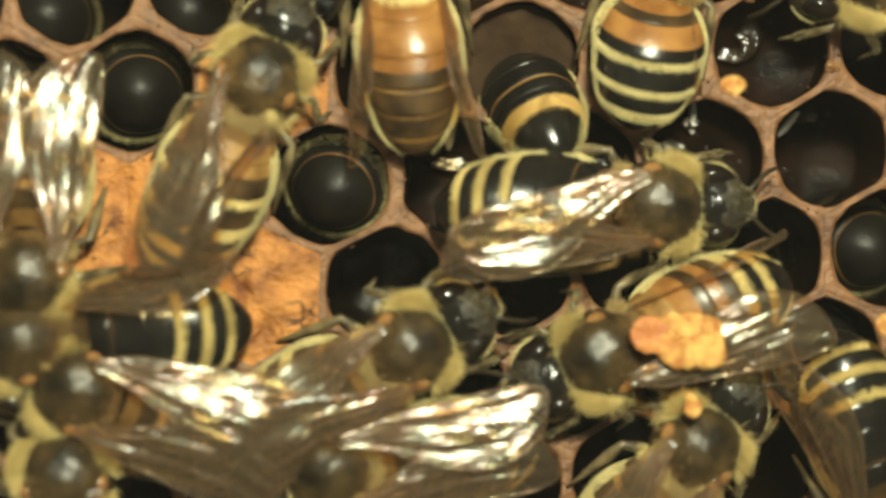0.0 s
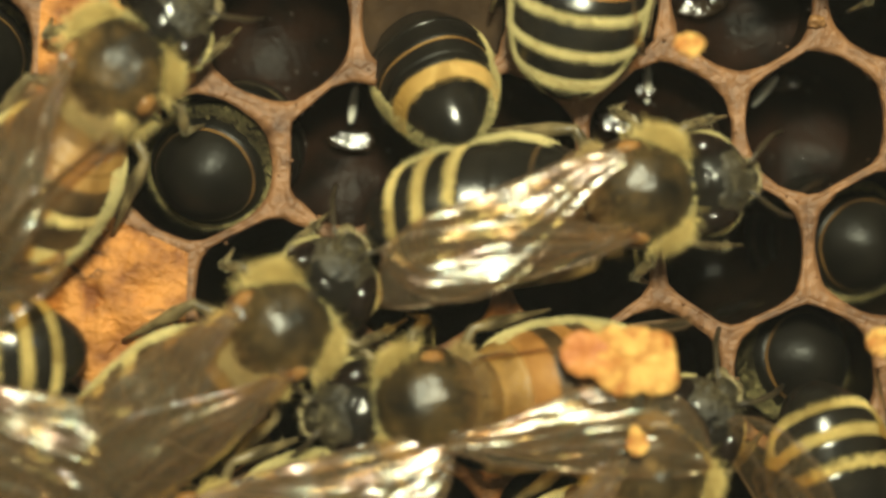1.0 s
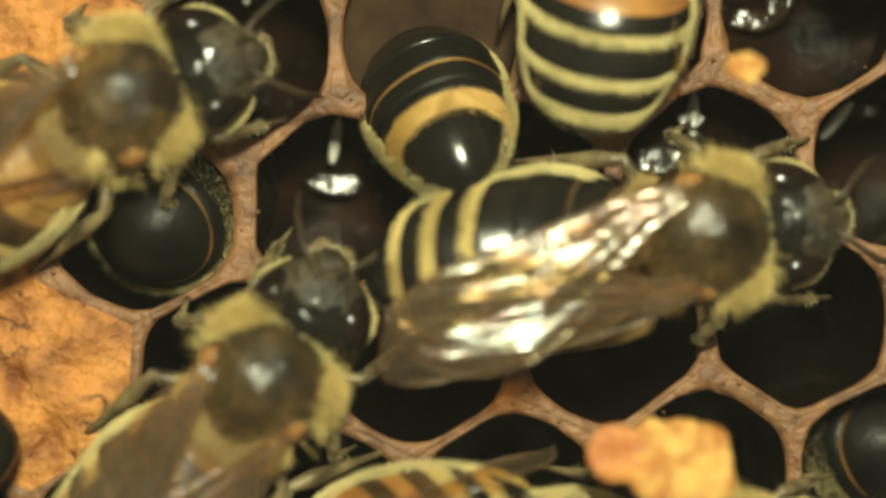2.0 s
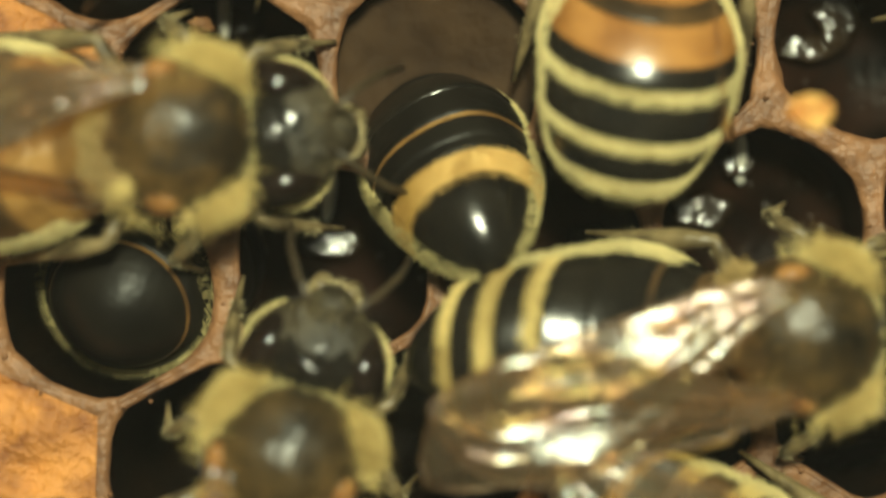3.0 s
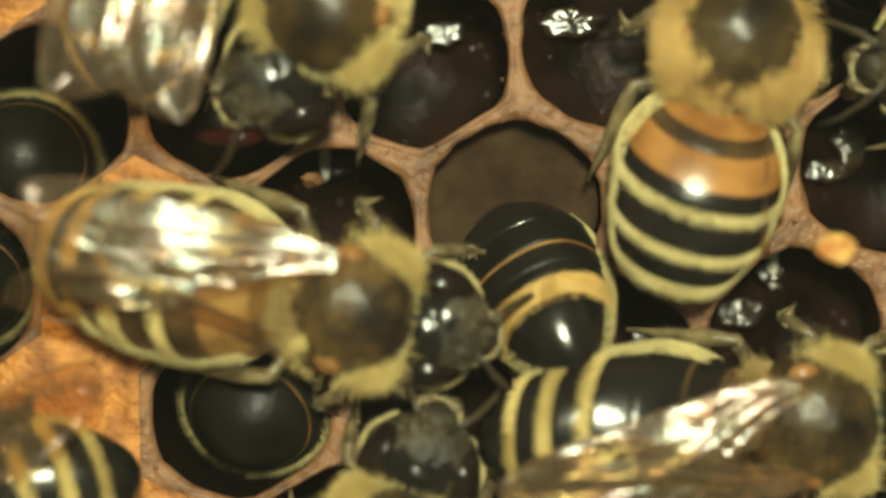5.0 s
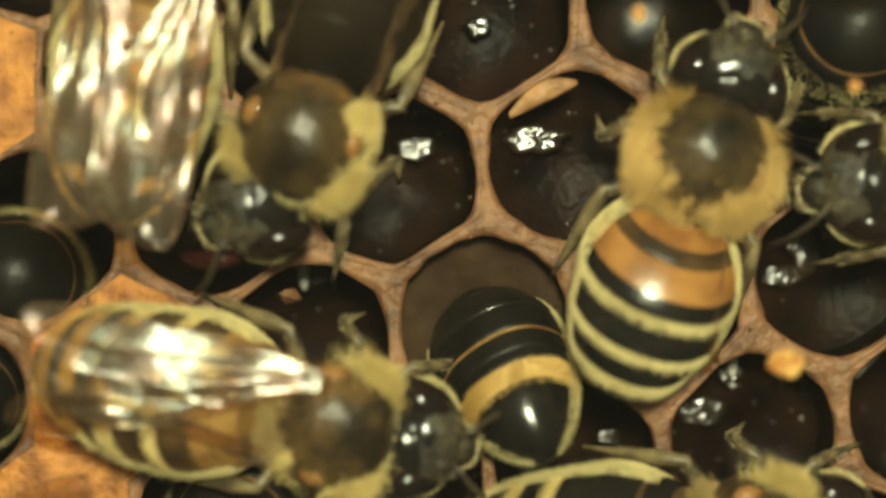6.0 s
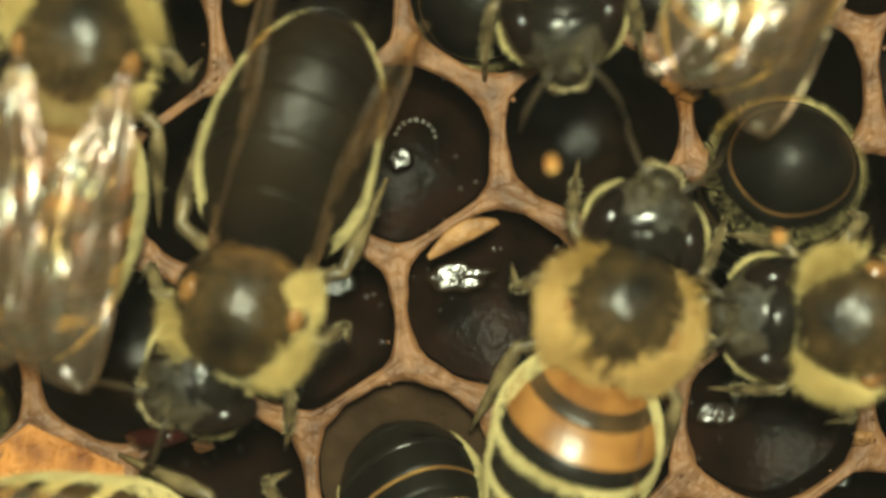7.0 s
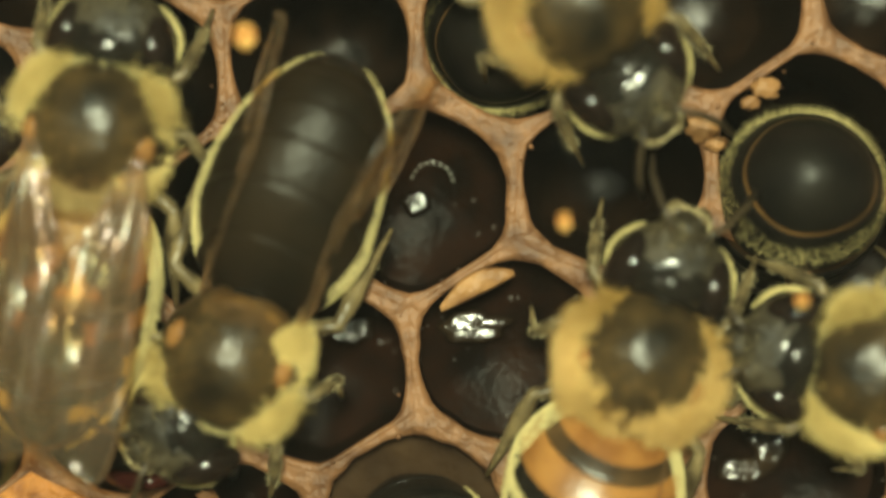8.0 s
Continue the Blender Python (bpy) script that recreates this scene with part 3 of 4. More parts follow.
def bee(style="striped", length=7.4, hair=None, label="", width=2.3, left=(8, 12), right=(8, 12), thin=0.0, seed=0.0, rise=0.0, lift=0.2, disc=None, tufts=(1.0, 0.45), reach=1.0):
    """A worker bee, its thorax over the origin. left, right: how far each pair of wings stands off, and its roll, in degrees."""
    rng = random.Random(11)
    hair = hair or M_HAIR
    base = new("honeybee")
    tagged(base, label, "bee", "bees on the comb")
    # thorax: a wide bald shield on top, a thin pale collar ahead, patchy hair on the flanks, brown down behind
    geo = ellipsoid((0, 0, 2.15), (1.95, 2.0, 1.62), 40, 26, 0.05, 2.0 + seed)
    slots = []
    for f in geo[1]:
        m = Vector([sum(geo[0][i][a] for i in f) / len(f) for a in range(3)])
        wave = 0.22 * noise.noise(Vector((m.x * 1.6, m.y * 1.6, seed)))
        slots.append(0 if m.z > 2.45 + wave + 0.35 * max(0.0, -m.y) and m.y > -1.15 + wave else 2 if m.y < -0.4 and m.z > 1.9 else 1)
    thorax = part("thorax", (geo[0], geo[1], slots), [disc or M_DISC, M_UNDER, M_BROWN], base)
    part("scutellum", ellipsoid((0, -1.42, 2.72), (1.05, 0.42, 0.46), 20, 10, 0.08, seed), M_SCUTELLUM, thorax, "glossy amber plate at the rear of the thorax")
    for s in (-1, 1):
        part("wing_base", ellipsoid((s * 1.45, -0.25, 2.98), (0.34, 0.46, 0.30), 16, 10, 0.15, seed), M_TEGULA, thorax, "glossy amber scale at the root of a wing")
    ruff, rear, collar, top = [], [], [], []
    gold = style == "golden"
    for k in range(44000):
        d = Vector([rng.gauss(0, 1) for _ in range(3)]).normalized()
        if d.z < -0.35:
            continue
        flat = math.hypot(d.x, d.y)
        th = abs(math.atan2(d.x, d.y))
        patch = noise.noise(Vector((d.x * 1.5, d.y * 1.5, d.z * 1.2 + seed * 3.7))) + rng.gauss(0, 0.12)
        where = ((d.x * 1.95, d.y * 2.0, 2.15 + d.z * 1.62), (d.x, d.y, d.z * 0.5))
        if th < 0.85:
            if d.z > -0.1 and flat > 0.90 + rng.gauss(0, 0.02) and len(collar) < 800 and not gold:
                collar.append(where)
        elif th < 1.1 and gold:
            continue
        elif th < 2.45:
            edge = 0.86 + (0.30 if gold else 0.14) * (1.6 - th) + (0.04 if gold else 0.10) * noise.noise(Vector((d.x * 2, d.y * 2, seed))) + rng.gauss(0, 0.10 if gold else 0.07)
            side = style != "dark" or d.x < 0
            if (d.z < 0 or flat > edge) and side and patch > (-0.55 if gold else 0.02 + thin + 0.60 * math.exp(-((th - 1.62) / 0.34) ** 2)) and len(ruff) < 6500:
                ruff.append(where)
        elif style != "dark" and flat > (0.66 if gold else 0.80) + rng.gauss(0, 0.06) and patch > (-0.4 if gold or hair == M_HAIR else 0.05) and len(rear) < (2400 if gold or hair == M_HAIR else 1000):
            rear.append(where)
    for k in range(420):
        d = Vector((rng.gauss(0, 0.6), rng.gauss(0, 0.5), 0.85)).normalized()
        top.append(((d.x * 1.95, d.y * 2.0, 2.15 + d.z * 1.62), d))
    # the default tufts thin the right shoulder's hair to stand in for weaker light
    tuft = []
    for sgn in (-1, 1):
        for k in range(int((300 if gold else 2000) * tufts[int(sgn > 0)])):
            d = Vector((sgn * 0.82, 0.60, 0.32)) + Vector([rng.gauss(0, q) for q in (0.15, 0.22, 0.13)])
            d.normalize()
            tuft.append(((d.x * 2.0, d.y * 2.05, 2.15 + d.z * 1.62), (d.x, d.y * 0.6, d.z)))
    part("shoulder_tuft", hairs(tuft, 0.68, 0.024, rng, (0, -0.25, 0.15), 0.34, 0.28), M_HAIR if hair == M_TAWNY else hair, thorax)
    part("thorax_hair", hairs(ruff, 0.68 if gold else 0.58, 0.026, rng, (0, -0.45 if gold else -0.25, 0.05), 0.3, 0.25), hair, thorax, "dense yellow hair on the flanks of the thorax")
    part("rear_hair", hairs(rear, 0.48 if gold else 0.60, 0.026, rng, (0, -0.3, 0.05), 0.3, 0.3), M_GOLD if gold else M_TAWNY if hair == M_HAIR else M_RUSSET, thorax, "brownish hair behind the thorax")
    if collar:
        part("collar_hair", hairs(collar, 0.24, 0.022, rng, (0, -0.1, 0.15), 0.22), M_COLLAR, thorax, "thin pale collar of hair")
    part("short_hair", hairs(top, 0.28, 0.02, rng, (0, -0.7, 0), 0.4), M_RUSSET, thorax)
    part("waist", ellipsoid((0, -1.65, 1.9), (0.95, 0.7, 0.9), 16, 10), M_BLACK, thorax)
    abdomen(base, length, width, style, bounds=(0.0, 0.03, 0.16, 0.40, 0.61, 0.79, 1.0) if style == "golden" else (0.0, 0.18, 0.36, 0.50, 0.645, 0.79, 1.0) if style == "striped" else (0.0, 0.17, 0.36, 0.54, 0.70, 0.84, 1.0))
    # head, bent down: a glossy black crown and eyes behind, a downy face ahead
    geo = ellipsoid((0, 2.62, 1.85), (1.62, 1.30, 1.10), 36, 24, 0.05, seed)
    slots = []
    for f in geo[1]:
        m = Vector([sum(geo[0][i][a] for i in f) / len(f) for a in range(3)])
        slots.append(1 if m.y > 2.75 + 0.35 * noise.noise(Vector((m.x * 2.2, m.y * 2.2, seed))) else 0)
    head = part("head", (geo[0], geo[1], slots), [M_BLACK, M_FACE], base)
    part("crown", ellipsoid((0, 2.28, 2.36), (0.95, 0.62, 0.62), 24, 14, 0.14, seed + 3), M_BLACK, head, "glossy black crown of the head")
    for s in (-1, 1):
        part("eye", ellipsoid((s * 1.18, 2.45, 1.98), (0.56, 1.06, 0.84), 22, 16, turn=Matrix.Rotation(s * 0.28, 3, "Z")), M_EYE, head, "large glossy black compound eye")
        part("cheek", ellipsoid((s * 0.52, 3.18, 2.16), (0.42, 0.66, 0.62), 16, 10, 0.2, seed + s), M_FACE, head, "greyish downy side of the face")
        part("ocellus", ellipsoid((s * 0.30, 2.42, 2.93), (0.13, 0.13, 0.10), 10, 8), M_EYE, head)
        part("mandible", ellipsoid((s * 0.36, 4.10, 1.22), (0.34, 0.42, 0.34), 12, 8, 0.1, seed), M_LEG, head)
        part("antenna", tube([(s * 0.30, 3.45, 2.5), (s * 0.62, 3.95, 2.75), (s * 0.95, 4.3, 2.5), (s * 1.35, 4.9, 1.8), (s * 1.5, 5.4, 1.3)], [0.09, 0.08, 0.10, 0.11, 0.08], 7), M_ANTENNA, head)
    part("clypeus", ellipsoid((0, 3.66, 1.72), (0.62, 0.62, 0.66), 18, 12, 0.1, seed), M_FACE, head)
    face, fringe, ring = [], [], []
    for k in range(240):
        a, b = rng.uniform(0, 2 * math.pi), rng.uniform(0, 1) ** 0.5
        x, y = 1.05 * b * math.cos(a), 3.25 + 0.85 * b * math.sin(a)
        z = 1.85 + 1.0 * math.sqrt(max(0.02, 1 - (x / 1.25) ** 2 - ((y - 2.95) / 1.25) ** 2))
        if noise.noise(Vector((x * 2.4, y * 2.4, seed))) > -0.12:
            face.append(((x, y, z), (x * 0.4, 0.3, 0.7)))
    for s in (-1, 1):
        for k in range(600):
            t = rng.uniform(0, 1)
            a = 0.35 + 2.2 * t
            fringe.append(((s * (0.10 + 1.66 * math.sin(a)), 2.55 - 1.22 * math.cos(a), 1.55 + rng.gauss(0, 0.08)), (s * math.sin(a), -math.cos(a), 0.25)))
    for k in range(240):
        a = rng.uniform(-0.5, math.pi + 0.5)
        ring.append(((0.62 * math.cos(a), 3.95 + 0.40 * math.sin(a), 1.5), (math.cos(a), math.sin(a), 0.3)))
    part("face_hair", hairs(face, 0.24, 0.022, rng, (0, 0.5, 0), 0.4), M_GREY, head, "short greyish down on the face")
    part("head_fringe", hairs(fringe, 0.20, 0.022, rng, spread=0.3), M_COLLAR, head, "pale fringe of hair behind the eyes")
    part("mouth_hair", hairs(ring, 0.22, 0.03, rng, spread=0.3), M_GREY, head)
    # six legs
    for s in (-1, 1):
        leg(base, s, (0.9, 1.2, 1.2), (2.0, 1.9, 1.7), (2.2, 2.9, 0.8), (2.3, 3.8, 0.06), 0.75)
        leg(base, s, (1.1, 0.0, 1.1), (2.4, 0.3, 1.8), (2.9, -0.3, 0.9), (3.2, 0.3, 0.06), 0.75)
        leg(base, s, (1.0, -1.1, 1.2), (2.4, -1.8, 1.7), (2.6, -3.3, 0.9), (2.8, -4.7, 0.06), 1.0)
        angle, roll = left if s < 0 else right
        slim = 0.68 if roll > 65 else 1.0
        sink = 1.75 * math.sin(radians(roll)) ** 2
        wing(base, s, 6.4 * reach, 2.1 * slim, (s * 1.2, -0.9), angle * 1.15, 3.38 + lift - sink - 0.6 * rise, roll, rise * 0.7)
        wing(base, s, 9.0 * reach, 3.05 * slim, (s * 1.3, -0.3), angle, 3.62 + lift - sink - 0.6 * rise, roll, rise)
    return base


def cell_bee(label, style="deep", length=7.5, width=2.3, blunt=3.4, last=0.80):
    """A bee with its head down in a cell: its abdomen shows. Its tip points along +z, at the origin."""
    base = tagged(new("honeybee"), label, "bee", "bees in the cells")
    body = abdomen(base, length, width, style, 0.0, 0.0, 0.0, 0.0, 0.92, (0.0, 0.16, 0.32, 0.46, 0.57, last, 1.0), blunt, style == "deep")
    body.matrix_basis = pose(0, 0, -length * MM, -90, 0, 0)
    return base


def spot(x, y, heading, z=0.0, pitch=0.0, lean=0.0):
    """A bee's pose from millimetres and the way it heads, in degrees from +x."""
    return pose(x * MM, y * MM, z * MM, 0, 0, heading - 90) @ pose(0, 0, 0, pitch, lean, 0)


golden = bee("golden", 6.0, M_GOLD, "golden honeybee with orange and black bands and wings tucked down", 2.4, (2, 88), (15, 80), -0.10, 1.0, 0.0, -0.6, reach=0.6)
crossing = bee("striped", 7.9, M_TAWNY, "dark striped honeybee with silvery wings folded over its back", 2.45, (-15, 7), (9, 22), 0.20, 2.0, 0.1, 0.22)
worker = bee("tawny", 7.3, M_HAIR, "brownish honeybee with yellow hair and glassy folded wings", 2.3, (1, 12), (6, 20), 0.08, 3.0)
shadowed = bee("dark", 7.3, M_HAIR, "dark honeybee with a black abdomen and patchy yellow thorax", 2.45, (10, 76), (6, 78), 0.06, 4.0, tufts=(1.0, 0.3))
porter = bee("amber", 7.3, M_TAWNY, "honeybee walking under a lump of propolis on the pane", 2.3, (12, 10), (5, 82), 0.25, 5.0)
turning = bee("banded", 7.5, M_HAIR, "honeybee with a tawny thorax turning across the comb", 2.4, (2, 10), (4, 60), 0.12, 6.0, disc=M_TAN)
long_wings = bee("amber", 7.5, M_HAIR, "honeybee with long glassy wings over its abdomen", 2.35, (3, 4), (3, 6), 0.0, 7.0, 0.6, 0.0)


climber = bee("russet", 7.4, M_TAWNY, "russet-banded honeybee climbing over open cells", 2.2, (12, 74), (10, 72), 0.1, 14.0)
mottled = bee("tawny", 7.3, M_TAWNY, "honeybee heading down with white shining wings", 2.3, (7, 16), (10, 10), 0.16, 9.0)
ruffed = bee("tawny", 7.2, M_HAIR, "grey-faced honeybee with pale yellow hair beside an open cell", 2.3, (10, 30), (5, 14), -0.10, 12.0, tufts=(1.0, 1.0))

part("tongue", tube([(0.5, 3.9, 1.5), (1.0, 4.2, 1.5), (1.6, 4.4, 1.4), (2.1, 4.5, 1.2)], [0.20, 0.26, 0.26, 0.14], 14), M_TONGUE, shadowed, "glossy red tongue")


def another(source, label=""):
    ob = copy_thing(source, Matrix.Identity(4))
    if label:
        tagged(ob, label)
    return ob


silver = another(worker, "honeybee with bright silvery wings low on the comb")
edge_bee = mottled
crowded = another(mottled, "honeybee squeezed between two others, wings overlapping")
bystander = another(ruffed, "honeybee with yellow ruff standing among the crowd")
lower = another(worker, "honeybee with olive thorax and pale collar among the crowd")
corner_bee = bee("striped", 8.0, M_TAWNY, "honeybee with bright yellow bands and dark wings", 2.4, (8, 78), (14, 52), 0.1, 16.0)
resting = another(corner_bee, "honeybee with striped abdomen resting on capped cells")
facing = ruffed
descender = another(golden, "golden-haired honeybee coming head down over the comb")
passer = another(worker, "banded honeybee with a shining wing passing by")

dipping = cell_bee("black-tipped honeybee with an amber ring leaning out of a cell", "amber_tip", 6.6, 2.2, 1.8, 0.62)
nestled = cell_bee("honeybee with its head down in a cell, dark abdomen tip showing", "deep", 7.5, 2.62, 3.0, 0.84)
for x, y, z, rx, ry in ((-24.9, -1.7, -0.2, 14, 14), (-29.0, 1.6, -0.2, 8, 12), (-23.2, 2.6, -0.9, -10, 8), (7.6, -7.2, -1.4, 8, 16), (5.7, -11.1, -1.2, -6, 22), (-29.0, 6.5, -0.6, 4, 6), (-6.2, 13.8, 0.4, 14, -8)):
    copy_thing(nestled, pose(x * MM, y * MM, z * MM, rx, ry, 0))
rising = copy_thing(nestled, Matrix.Identity(4))
tagged(rising, "honeybee rising tail first from a cell, dark tip ringed with amber")
nestled.matrix_basis = pose(-17.1 * MM, -5.75 * MM, 0.7 * MM, 20, -15, 0)

# ---- eggs standing against the upper walls of some cells ----
def egg(x, y, z, turn, lean):
    pts = [(0, 0.75 * u, 0.10 * u * u) for u in (-1, -0.85, -0.5, 0, 0.5, 0.85, 1)]
    ob = part("egg", tube(pts, [0.05, 0.12, 0.165, 0.18, 0.16, 0.11, 0.04], 12), M_EGG)
    ob.matrix_basis = pose(x * MM, y * MM, z * MM, lean, 0, turn)
    return tagged(ob, "slender white bee egg against a dark cell wall", "egg", "eggs in the cells")


for where in ((-11.67, -2.5, -2.5, -8, 25), (-1.0, -1.42, -2.2, 4, 25), (3.42, -1.46, -2.6, -35, 30), (-14.45, 2.23, -2.6, 0, 25)):
    egg(*where)

# ---- the glass pane and what sticks to it ----
slab = [(-48, -36), (27, -36), (27, 36), (-48, 36)]
pane = part("glass_pane", rings([[(x, y, z) for x, y in slab] for z in (4.55, 6.55)], True, True), M_GLASS, None, smooth=False)
tagged(pane, "clear glass pane of an observation hive over the comb", "glass pane", kind="structure")


def smear(x, y, sizes, seed, label, height=0.22, mat=None, name="propolis_lump"):
    """A lump of propolis pressed flat on the inner side of the pane: one mass out of overlapping blots."""
    n, reach = 44, []
    for k in range(n):
        a = 2 * math.pi * k / n
        d, far = Vector((math.cos(a), math.sin(a))), 0.0
        for step in range(1, 120):
            p = d * step * 0.03
            if any(((p.x - dx) / rx) ** 2 + ((p.y - dy) / ry) ** 2 < 1 for dx, dy, rx, ry in sizes):
                far = step * 0.03
        reach.append(d * far * (1 + 0.10 * noise.noise(Vector((d.x * 3, d.y * 3, seed))) + 0.07 * noise.noise(Vector((d.x * 8, d.y * 8, seed)))))
    rows = []
    for f, z in ((0.1, -0.95), (0.5, -0.9), (0.85, -0.7), (0.97, -0.35), (1.0, 0.2), (0.97, 0.6), (0.9, 0.85), (0.75, 0.9), (0.5, 0.92), (0.25, 0.92), (0.08, 0.92)):
        rows.append([(r.x * f, r.y * f, height * (z + (0.35 * noise.noise(Vector((r.x * f * 3.2, r.y * f * 3.2, seed))) - 0.15 if f < 0.95 else 0))) for r in reach])
    ob = part(name, rings(rows, True, True), mat or M_PROPOLIS)
    ob.location = (x * MM, y * MM, (4.55 - height * 1.05) * MM)
    return tagged(ob, label, "propolis", "propolis on the pane")


smear(-3.85, -10.95, ((0, 0, 0.80, 0.78), (0.35, -0.1, 0.7, 0.7)), 3.0, "reddish lump of propolis stuck to the glass", 0.26, M_REDDISH)
smear(-2.35, -11.2, ((0.4, 0.15, 1.25, 1.08), (-0.5, 0.2, 0.85, 0.95), (0.9, -0.45, 0.85, 0.65), (-0.2, -0.55, 0.9, 0.6)), 1.0, "large orange lump of propolis stuck to the glass", 0.30)
smear(-0.67, -0.64, ((0, 0, 0.55, 0.40), (0.12, -0.22, 0.26, 0.25)), 4.0, "small orange crumb of propolis stuck to the glass")
smear(-1.98, -13.8, ((0, -0.1, 0.40, 0.42), (-0.1, 0.3, 0.22, 0.25)), 7.0, "small orange crumb of propolis stuck to the glass")
smear(6.0, -10.3, ((0, 0, 0.45, 0.5), (0.3, 0.1, 0.4, 0.4)), 9.0, "orange smear of propolis stuck to the glass")
smear(-4.55, 9.35, ((0, 0, 0.20, 0.26),), 12.0, "tiny yellow speck stuck to the glass", 0.12)
smear(-12.6, 14.4, ((0, 0, 0.3, 0.34),), 14.0, "tiny yellow speck stuck to the glass", 0.12)
smear(1.5, 7.1, ((0, 0, 0.2, 0.2),), 15.0, "tiny yellow speck stuck to the glass", 0.12)

def motions():
    def go(thing, rows):
        walk(thing, [(t, spot(*where)) for t, *where in rows])

    def nod(thing, rows):
        """Turns a bee's head on its neck, in degrees to its left."""
        head = next(o for o in thing.children if o.name.startswith("head"))
        neck = Matrix.Translation((0, 1.6 * MM, 2.0 * MM))
        walk(head, [(t, neck @ pose(0, 0, 0, 0, 0, turn) @ neck.inverted()) for t, turn in rows])

    go(golden, [(0, -3.26, 5.02, 83), (1.0, -3.6, 5.05, 83), (1.7, -3.65, 5.0, 83), (3, -3.75, 4.6, 83), (3.5, -3.95, 4.15, 82), (4, -3.8, 4.25, 82), (4.5, -3.1, 4.85, 78), (4.7, -2.95, 4.95, 76), (6, -2.45, 5.2, 68), (6.5, -2.2, 5.2, 65), (7, -2.65, 5.0, 69), (8, -2.53, 5.3, 69)])
    go(crossing, [(0, -3.3, -5.6, 3.5), (0.5, -2.1, -5.2, 5.5), (1, -1.9, -5.5, 8.8), (1.7, -1.7, -5.0, 9.6), (3, -0.35, -5.85, 4.5), (3.5, -1.2, -5.6, 3), (4, -0.6, -5.3, 4), (4.5, -0.7, -5.45, 2.5), (4.7, -0.8, -5.5, 2.5), (6, -1.3, -6.1, 1.5), (8, -1.3, -6.1, 1.5)])
    go(worker, [(0, -13.55, -11.9, 30), (0.5, -14.1, -10.4, 37), (1, -14.0, -10.6, 37), (1.5, -13.8, -10.0, 39), (1.7, -13.7, -9.8, 42), (3, -12.54, -8.88, 74), (3.5, -13.2, -8.75, 73), (4, -13.1, -8.25, 70), (4.7, -12.8, -8.8, 69), (8, -12.8, -8.8, 69)])
    nod(worker, [(0, 0), (0.5, 24), (1.7, 24), (3, 0), (8, 0)])
    go(porter, [(t, x, y, heading, 0.0, 0.0, 4.5) for t, x, y, heading in ((0, -5.37, -12.1, 204), (0.5, -6.8, -13.0, 202), (1, -8.8, -13.1, 188), (1.5, -10.7, -14.2, 194), (1.7, -11.8, -14.5, 194), (3, -19, -18.5, 190), (8, -21, -20, 190))])
    go(turning, [(0, -20.1, -1.0, 67), (0.5, -20.5, -1.25, 66), (1, -19.7, -2.1, 57), (1.5, -19.0, -2.3, 46), (1.7, -18.4, -2.2, 40), (2.8, -15.5, -1.3, 5), (3, -15.17, -1.3, 3), (3.5, -14.96, -1.6, 1), (4, -14.3, -0.95, -3), (4.5, -13.9, -2.0, -12), (4.7, -13.85, -2.05, -13), (6, -13.6, -2.1, -14), (6.5, -13.3, -2.4, -13), (8, -13.3, -2.4, -13)])
    nod(turning, [(0, 0), (0.5, -6), (1, -24), (1.7, -18), (3, 0), (8, 0)])
    go(climber, [(0, -14.4, 5.0, 97), (0.3, -15.1, 6.9, 100), (0.5, -15.8, 8.0, 103), (0.7, -18.0, 9.4, 108), (1.5, -24, 14, 120), (8, -30, 20, 120)])
    go(silver, [(0, -16.6, -17.1, 190), (0.5, -16.5, -16.9, 190), (1, -16.8, -17.8, 190), (3, -18, -20, 195), (8, -18, -20, 195)])
    go(edge_bee, [(0, -29.3, -9.6, 268, 0.0, 6), (8, -29.3, -9.6, 268, 0.0, 6)])
    go(resting, [(0, -29.4, -12.05, 186), (0.5, -29.9, -12.35, 186), (1.7, -29.6, -12.4, 186), (4, -29.1, -8.8, 190), (4.7, -29.1, -8.1, 190), (8, -29.1, -8.1, 190)])
    go(crowded, [(0, -27.0, -14.0, 164), (8, -27.0, -14.0, 164)])
    go(bystander, [(0, -27.4, -17.6, 98), (8, -27.4, -17.6, 98)])
    go(lower, [(0, -1.35, -15.7, 52), (0.5, -1.2, -15.5, 52), (1, -1.1, -15.2, 50), (1.7, -1.2, -14.8, 20), (2.8, 1.6, -13.4, -25), (4.7, 1.6, -14.5, -30), (8, 1.6, -14.5, -30)])
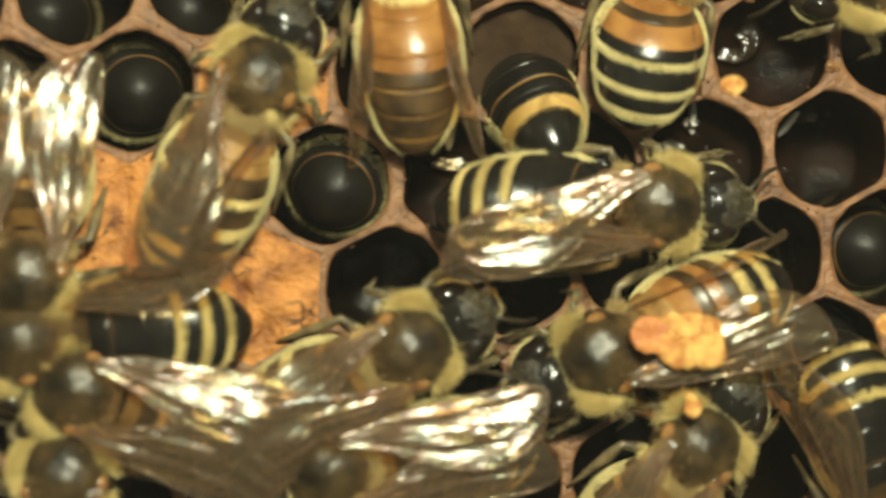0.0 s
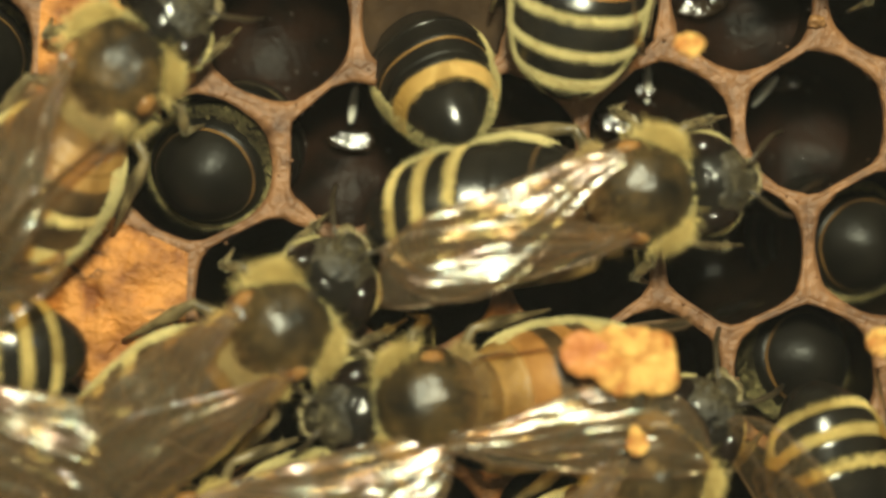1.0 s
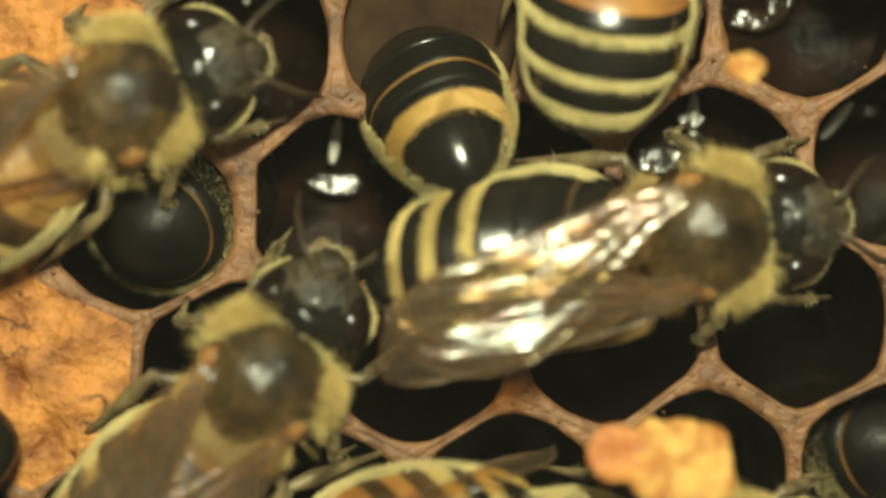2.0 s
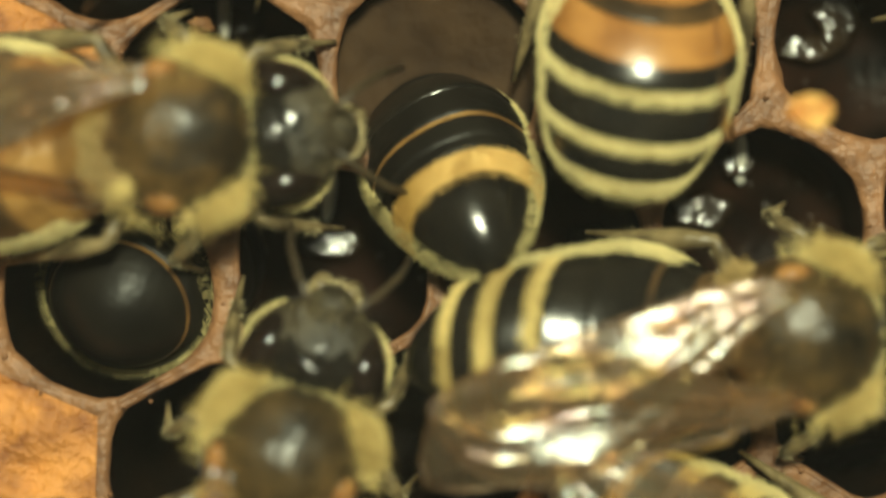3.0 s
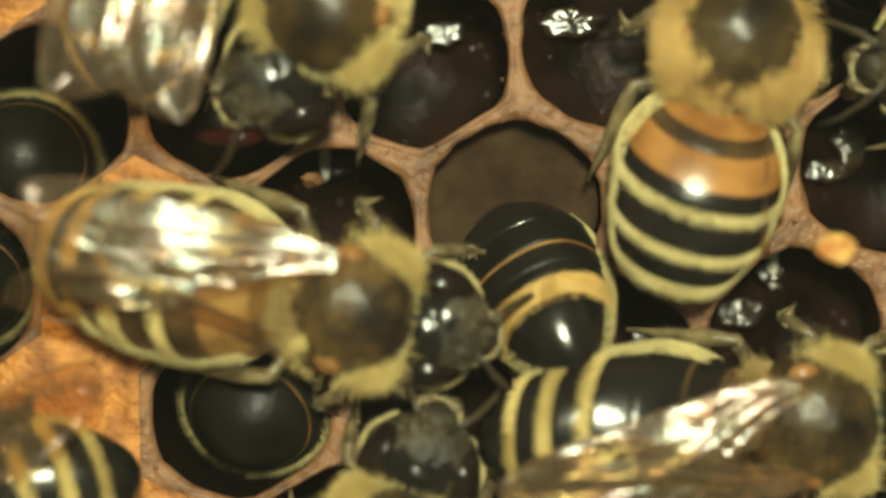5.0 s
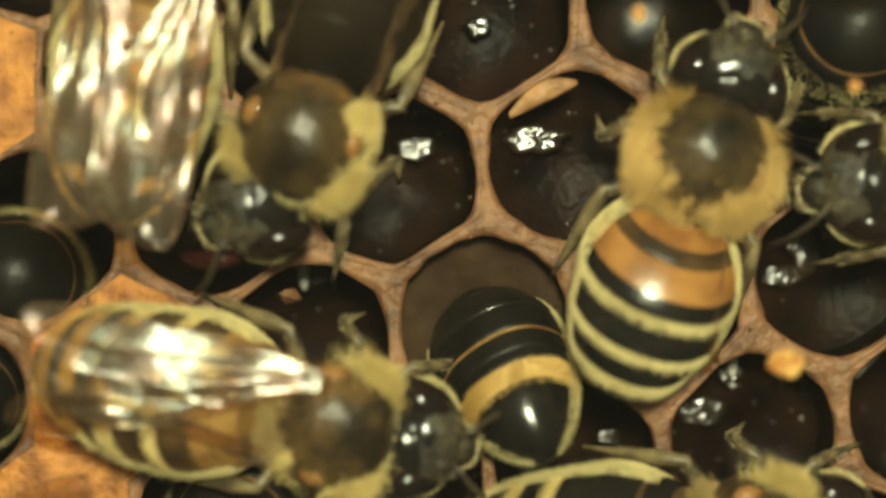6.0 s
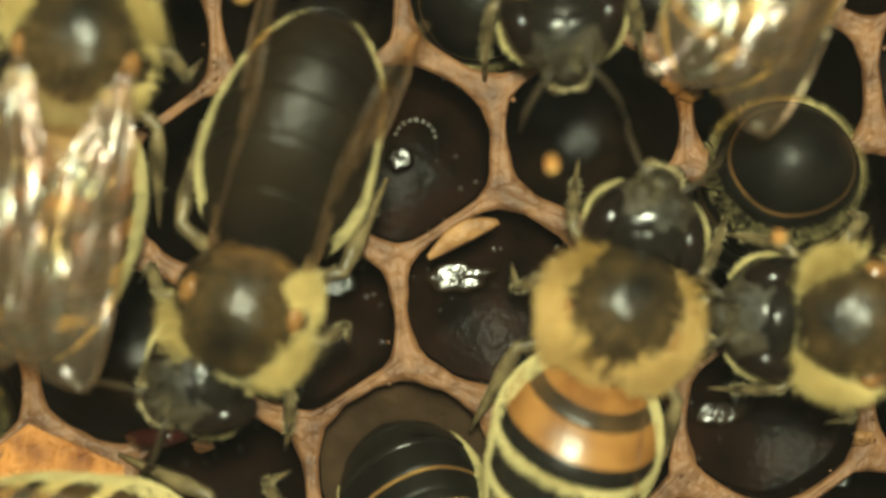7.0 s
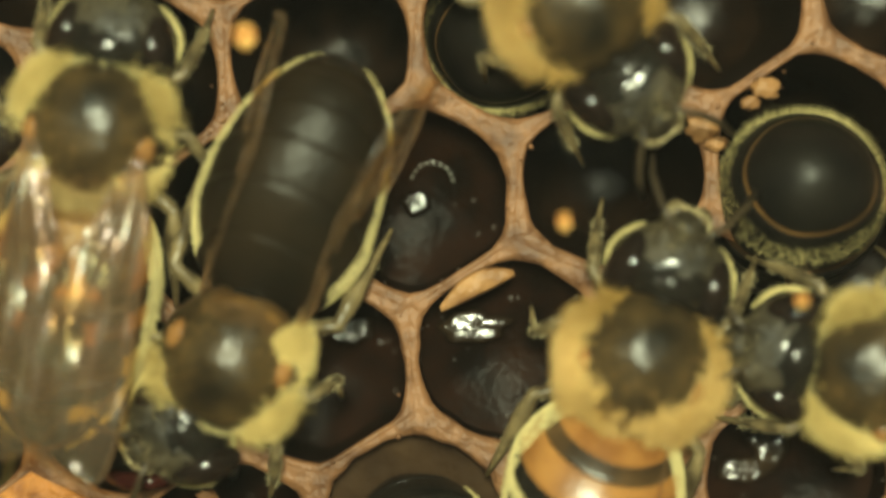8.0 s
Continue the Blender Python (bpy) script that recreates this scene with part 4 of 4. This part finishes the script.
    go(corner_bee, [(0, 7.6, -19.5, -70), (1, 7.2, -20.8, -72), (1.7, 7.0, -20.9, -72), (8, 7.0, -21.5, -72)])
    go(facing, [(0, 5.9, 4.4, 183), (3, 5.5, 4.4, 183), (5.8, 4.85, 4.55, 184), (6, 4.8, 4.5, 185), (6.5, 4.1, 4.05, 190), (7, 4.05, 4.45, 175), (7.5, 3.5, 4.45, 172), (8, 3.9, 4.85, 168)])
    go(long_wings, [(t, x, y, 77, 0.0, 0.0, 2.0) for t, x, y in ((0, -17.9, 12.6), (6, -18.0, 12.7), (6.5, -17.4, 12.75), (7, -17.4, 13.2), (7.5, -18.3, 13.4), (8, -17.12, 12.13))])
    go(shadowed, [(0, -14.1, 6.3, -112), (6, -14.2, 6.3, -112), (6.5, -13.7, 5.7, -111), (7, -13.27, 5.63, -110), (7.5, -12.8, 6.05, -107), (8, -13.67, 5.77, -113)])
    nod(shadowed, [(0, -40), (8, -42)])
    go(descender, [(0, -3.6, 20, -95), (6, -3.9, 18.0, -92), (7, -4.04, 15.75, -86), (7.5, -4.1, 15.35, -70), (8, -3.95, 15.05, -57)])
    go(passer, [(0, 6, 22, 60), (6.5, 5, 18.6, 58), (7, 4.4, 18.8, 58), (7.4, 8.5, 22.5, 50), (8, 12, 26, 50)])
    walk(dipping, [(t, pose((x + 0.45) * MM, y * MM, 2.2 * MM, 0, 0, 22) @ pose(0, 0, 0, 45, 0, 0)) for t, x, y in ((0, -7.75, -3.95), (0.5, -8.2, -3.9), (1, -8.3, -4.15), (1.7, -8.2, -4.1), (3, -8.05, -4.4), (3.5, -8.2, -4.2), (4, -8.35, -4.1), (4.5, -7.9, -4.35), (6, -7.8, -3.45), (6.5, -8.1, -3.15), (8, -8.1, -3.15))])
    walk(rising, [(t, pose(x * MM, y * MM, 2.0 * MM, -20, 3, 0)) for t, x, y in ((0, 2.6, 9.5), (7, 2.7, 9.5), (7.5, 2.8, 10.1), (8, 2.45, 10.55))])


motions()
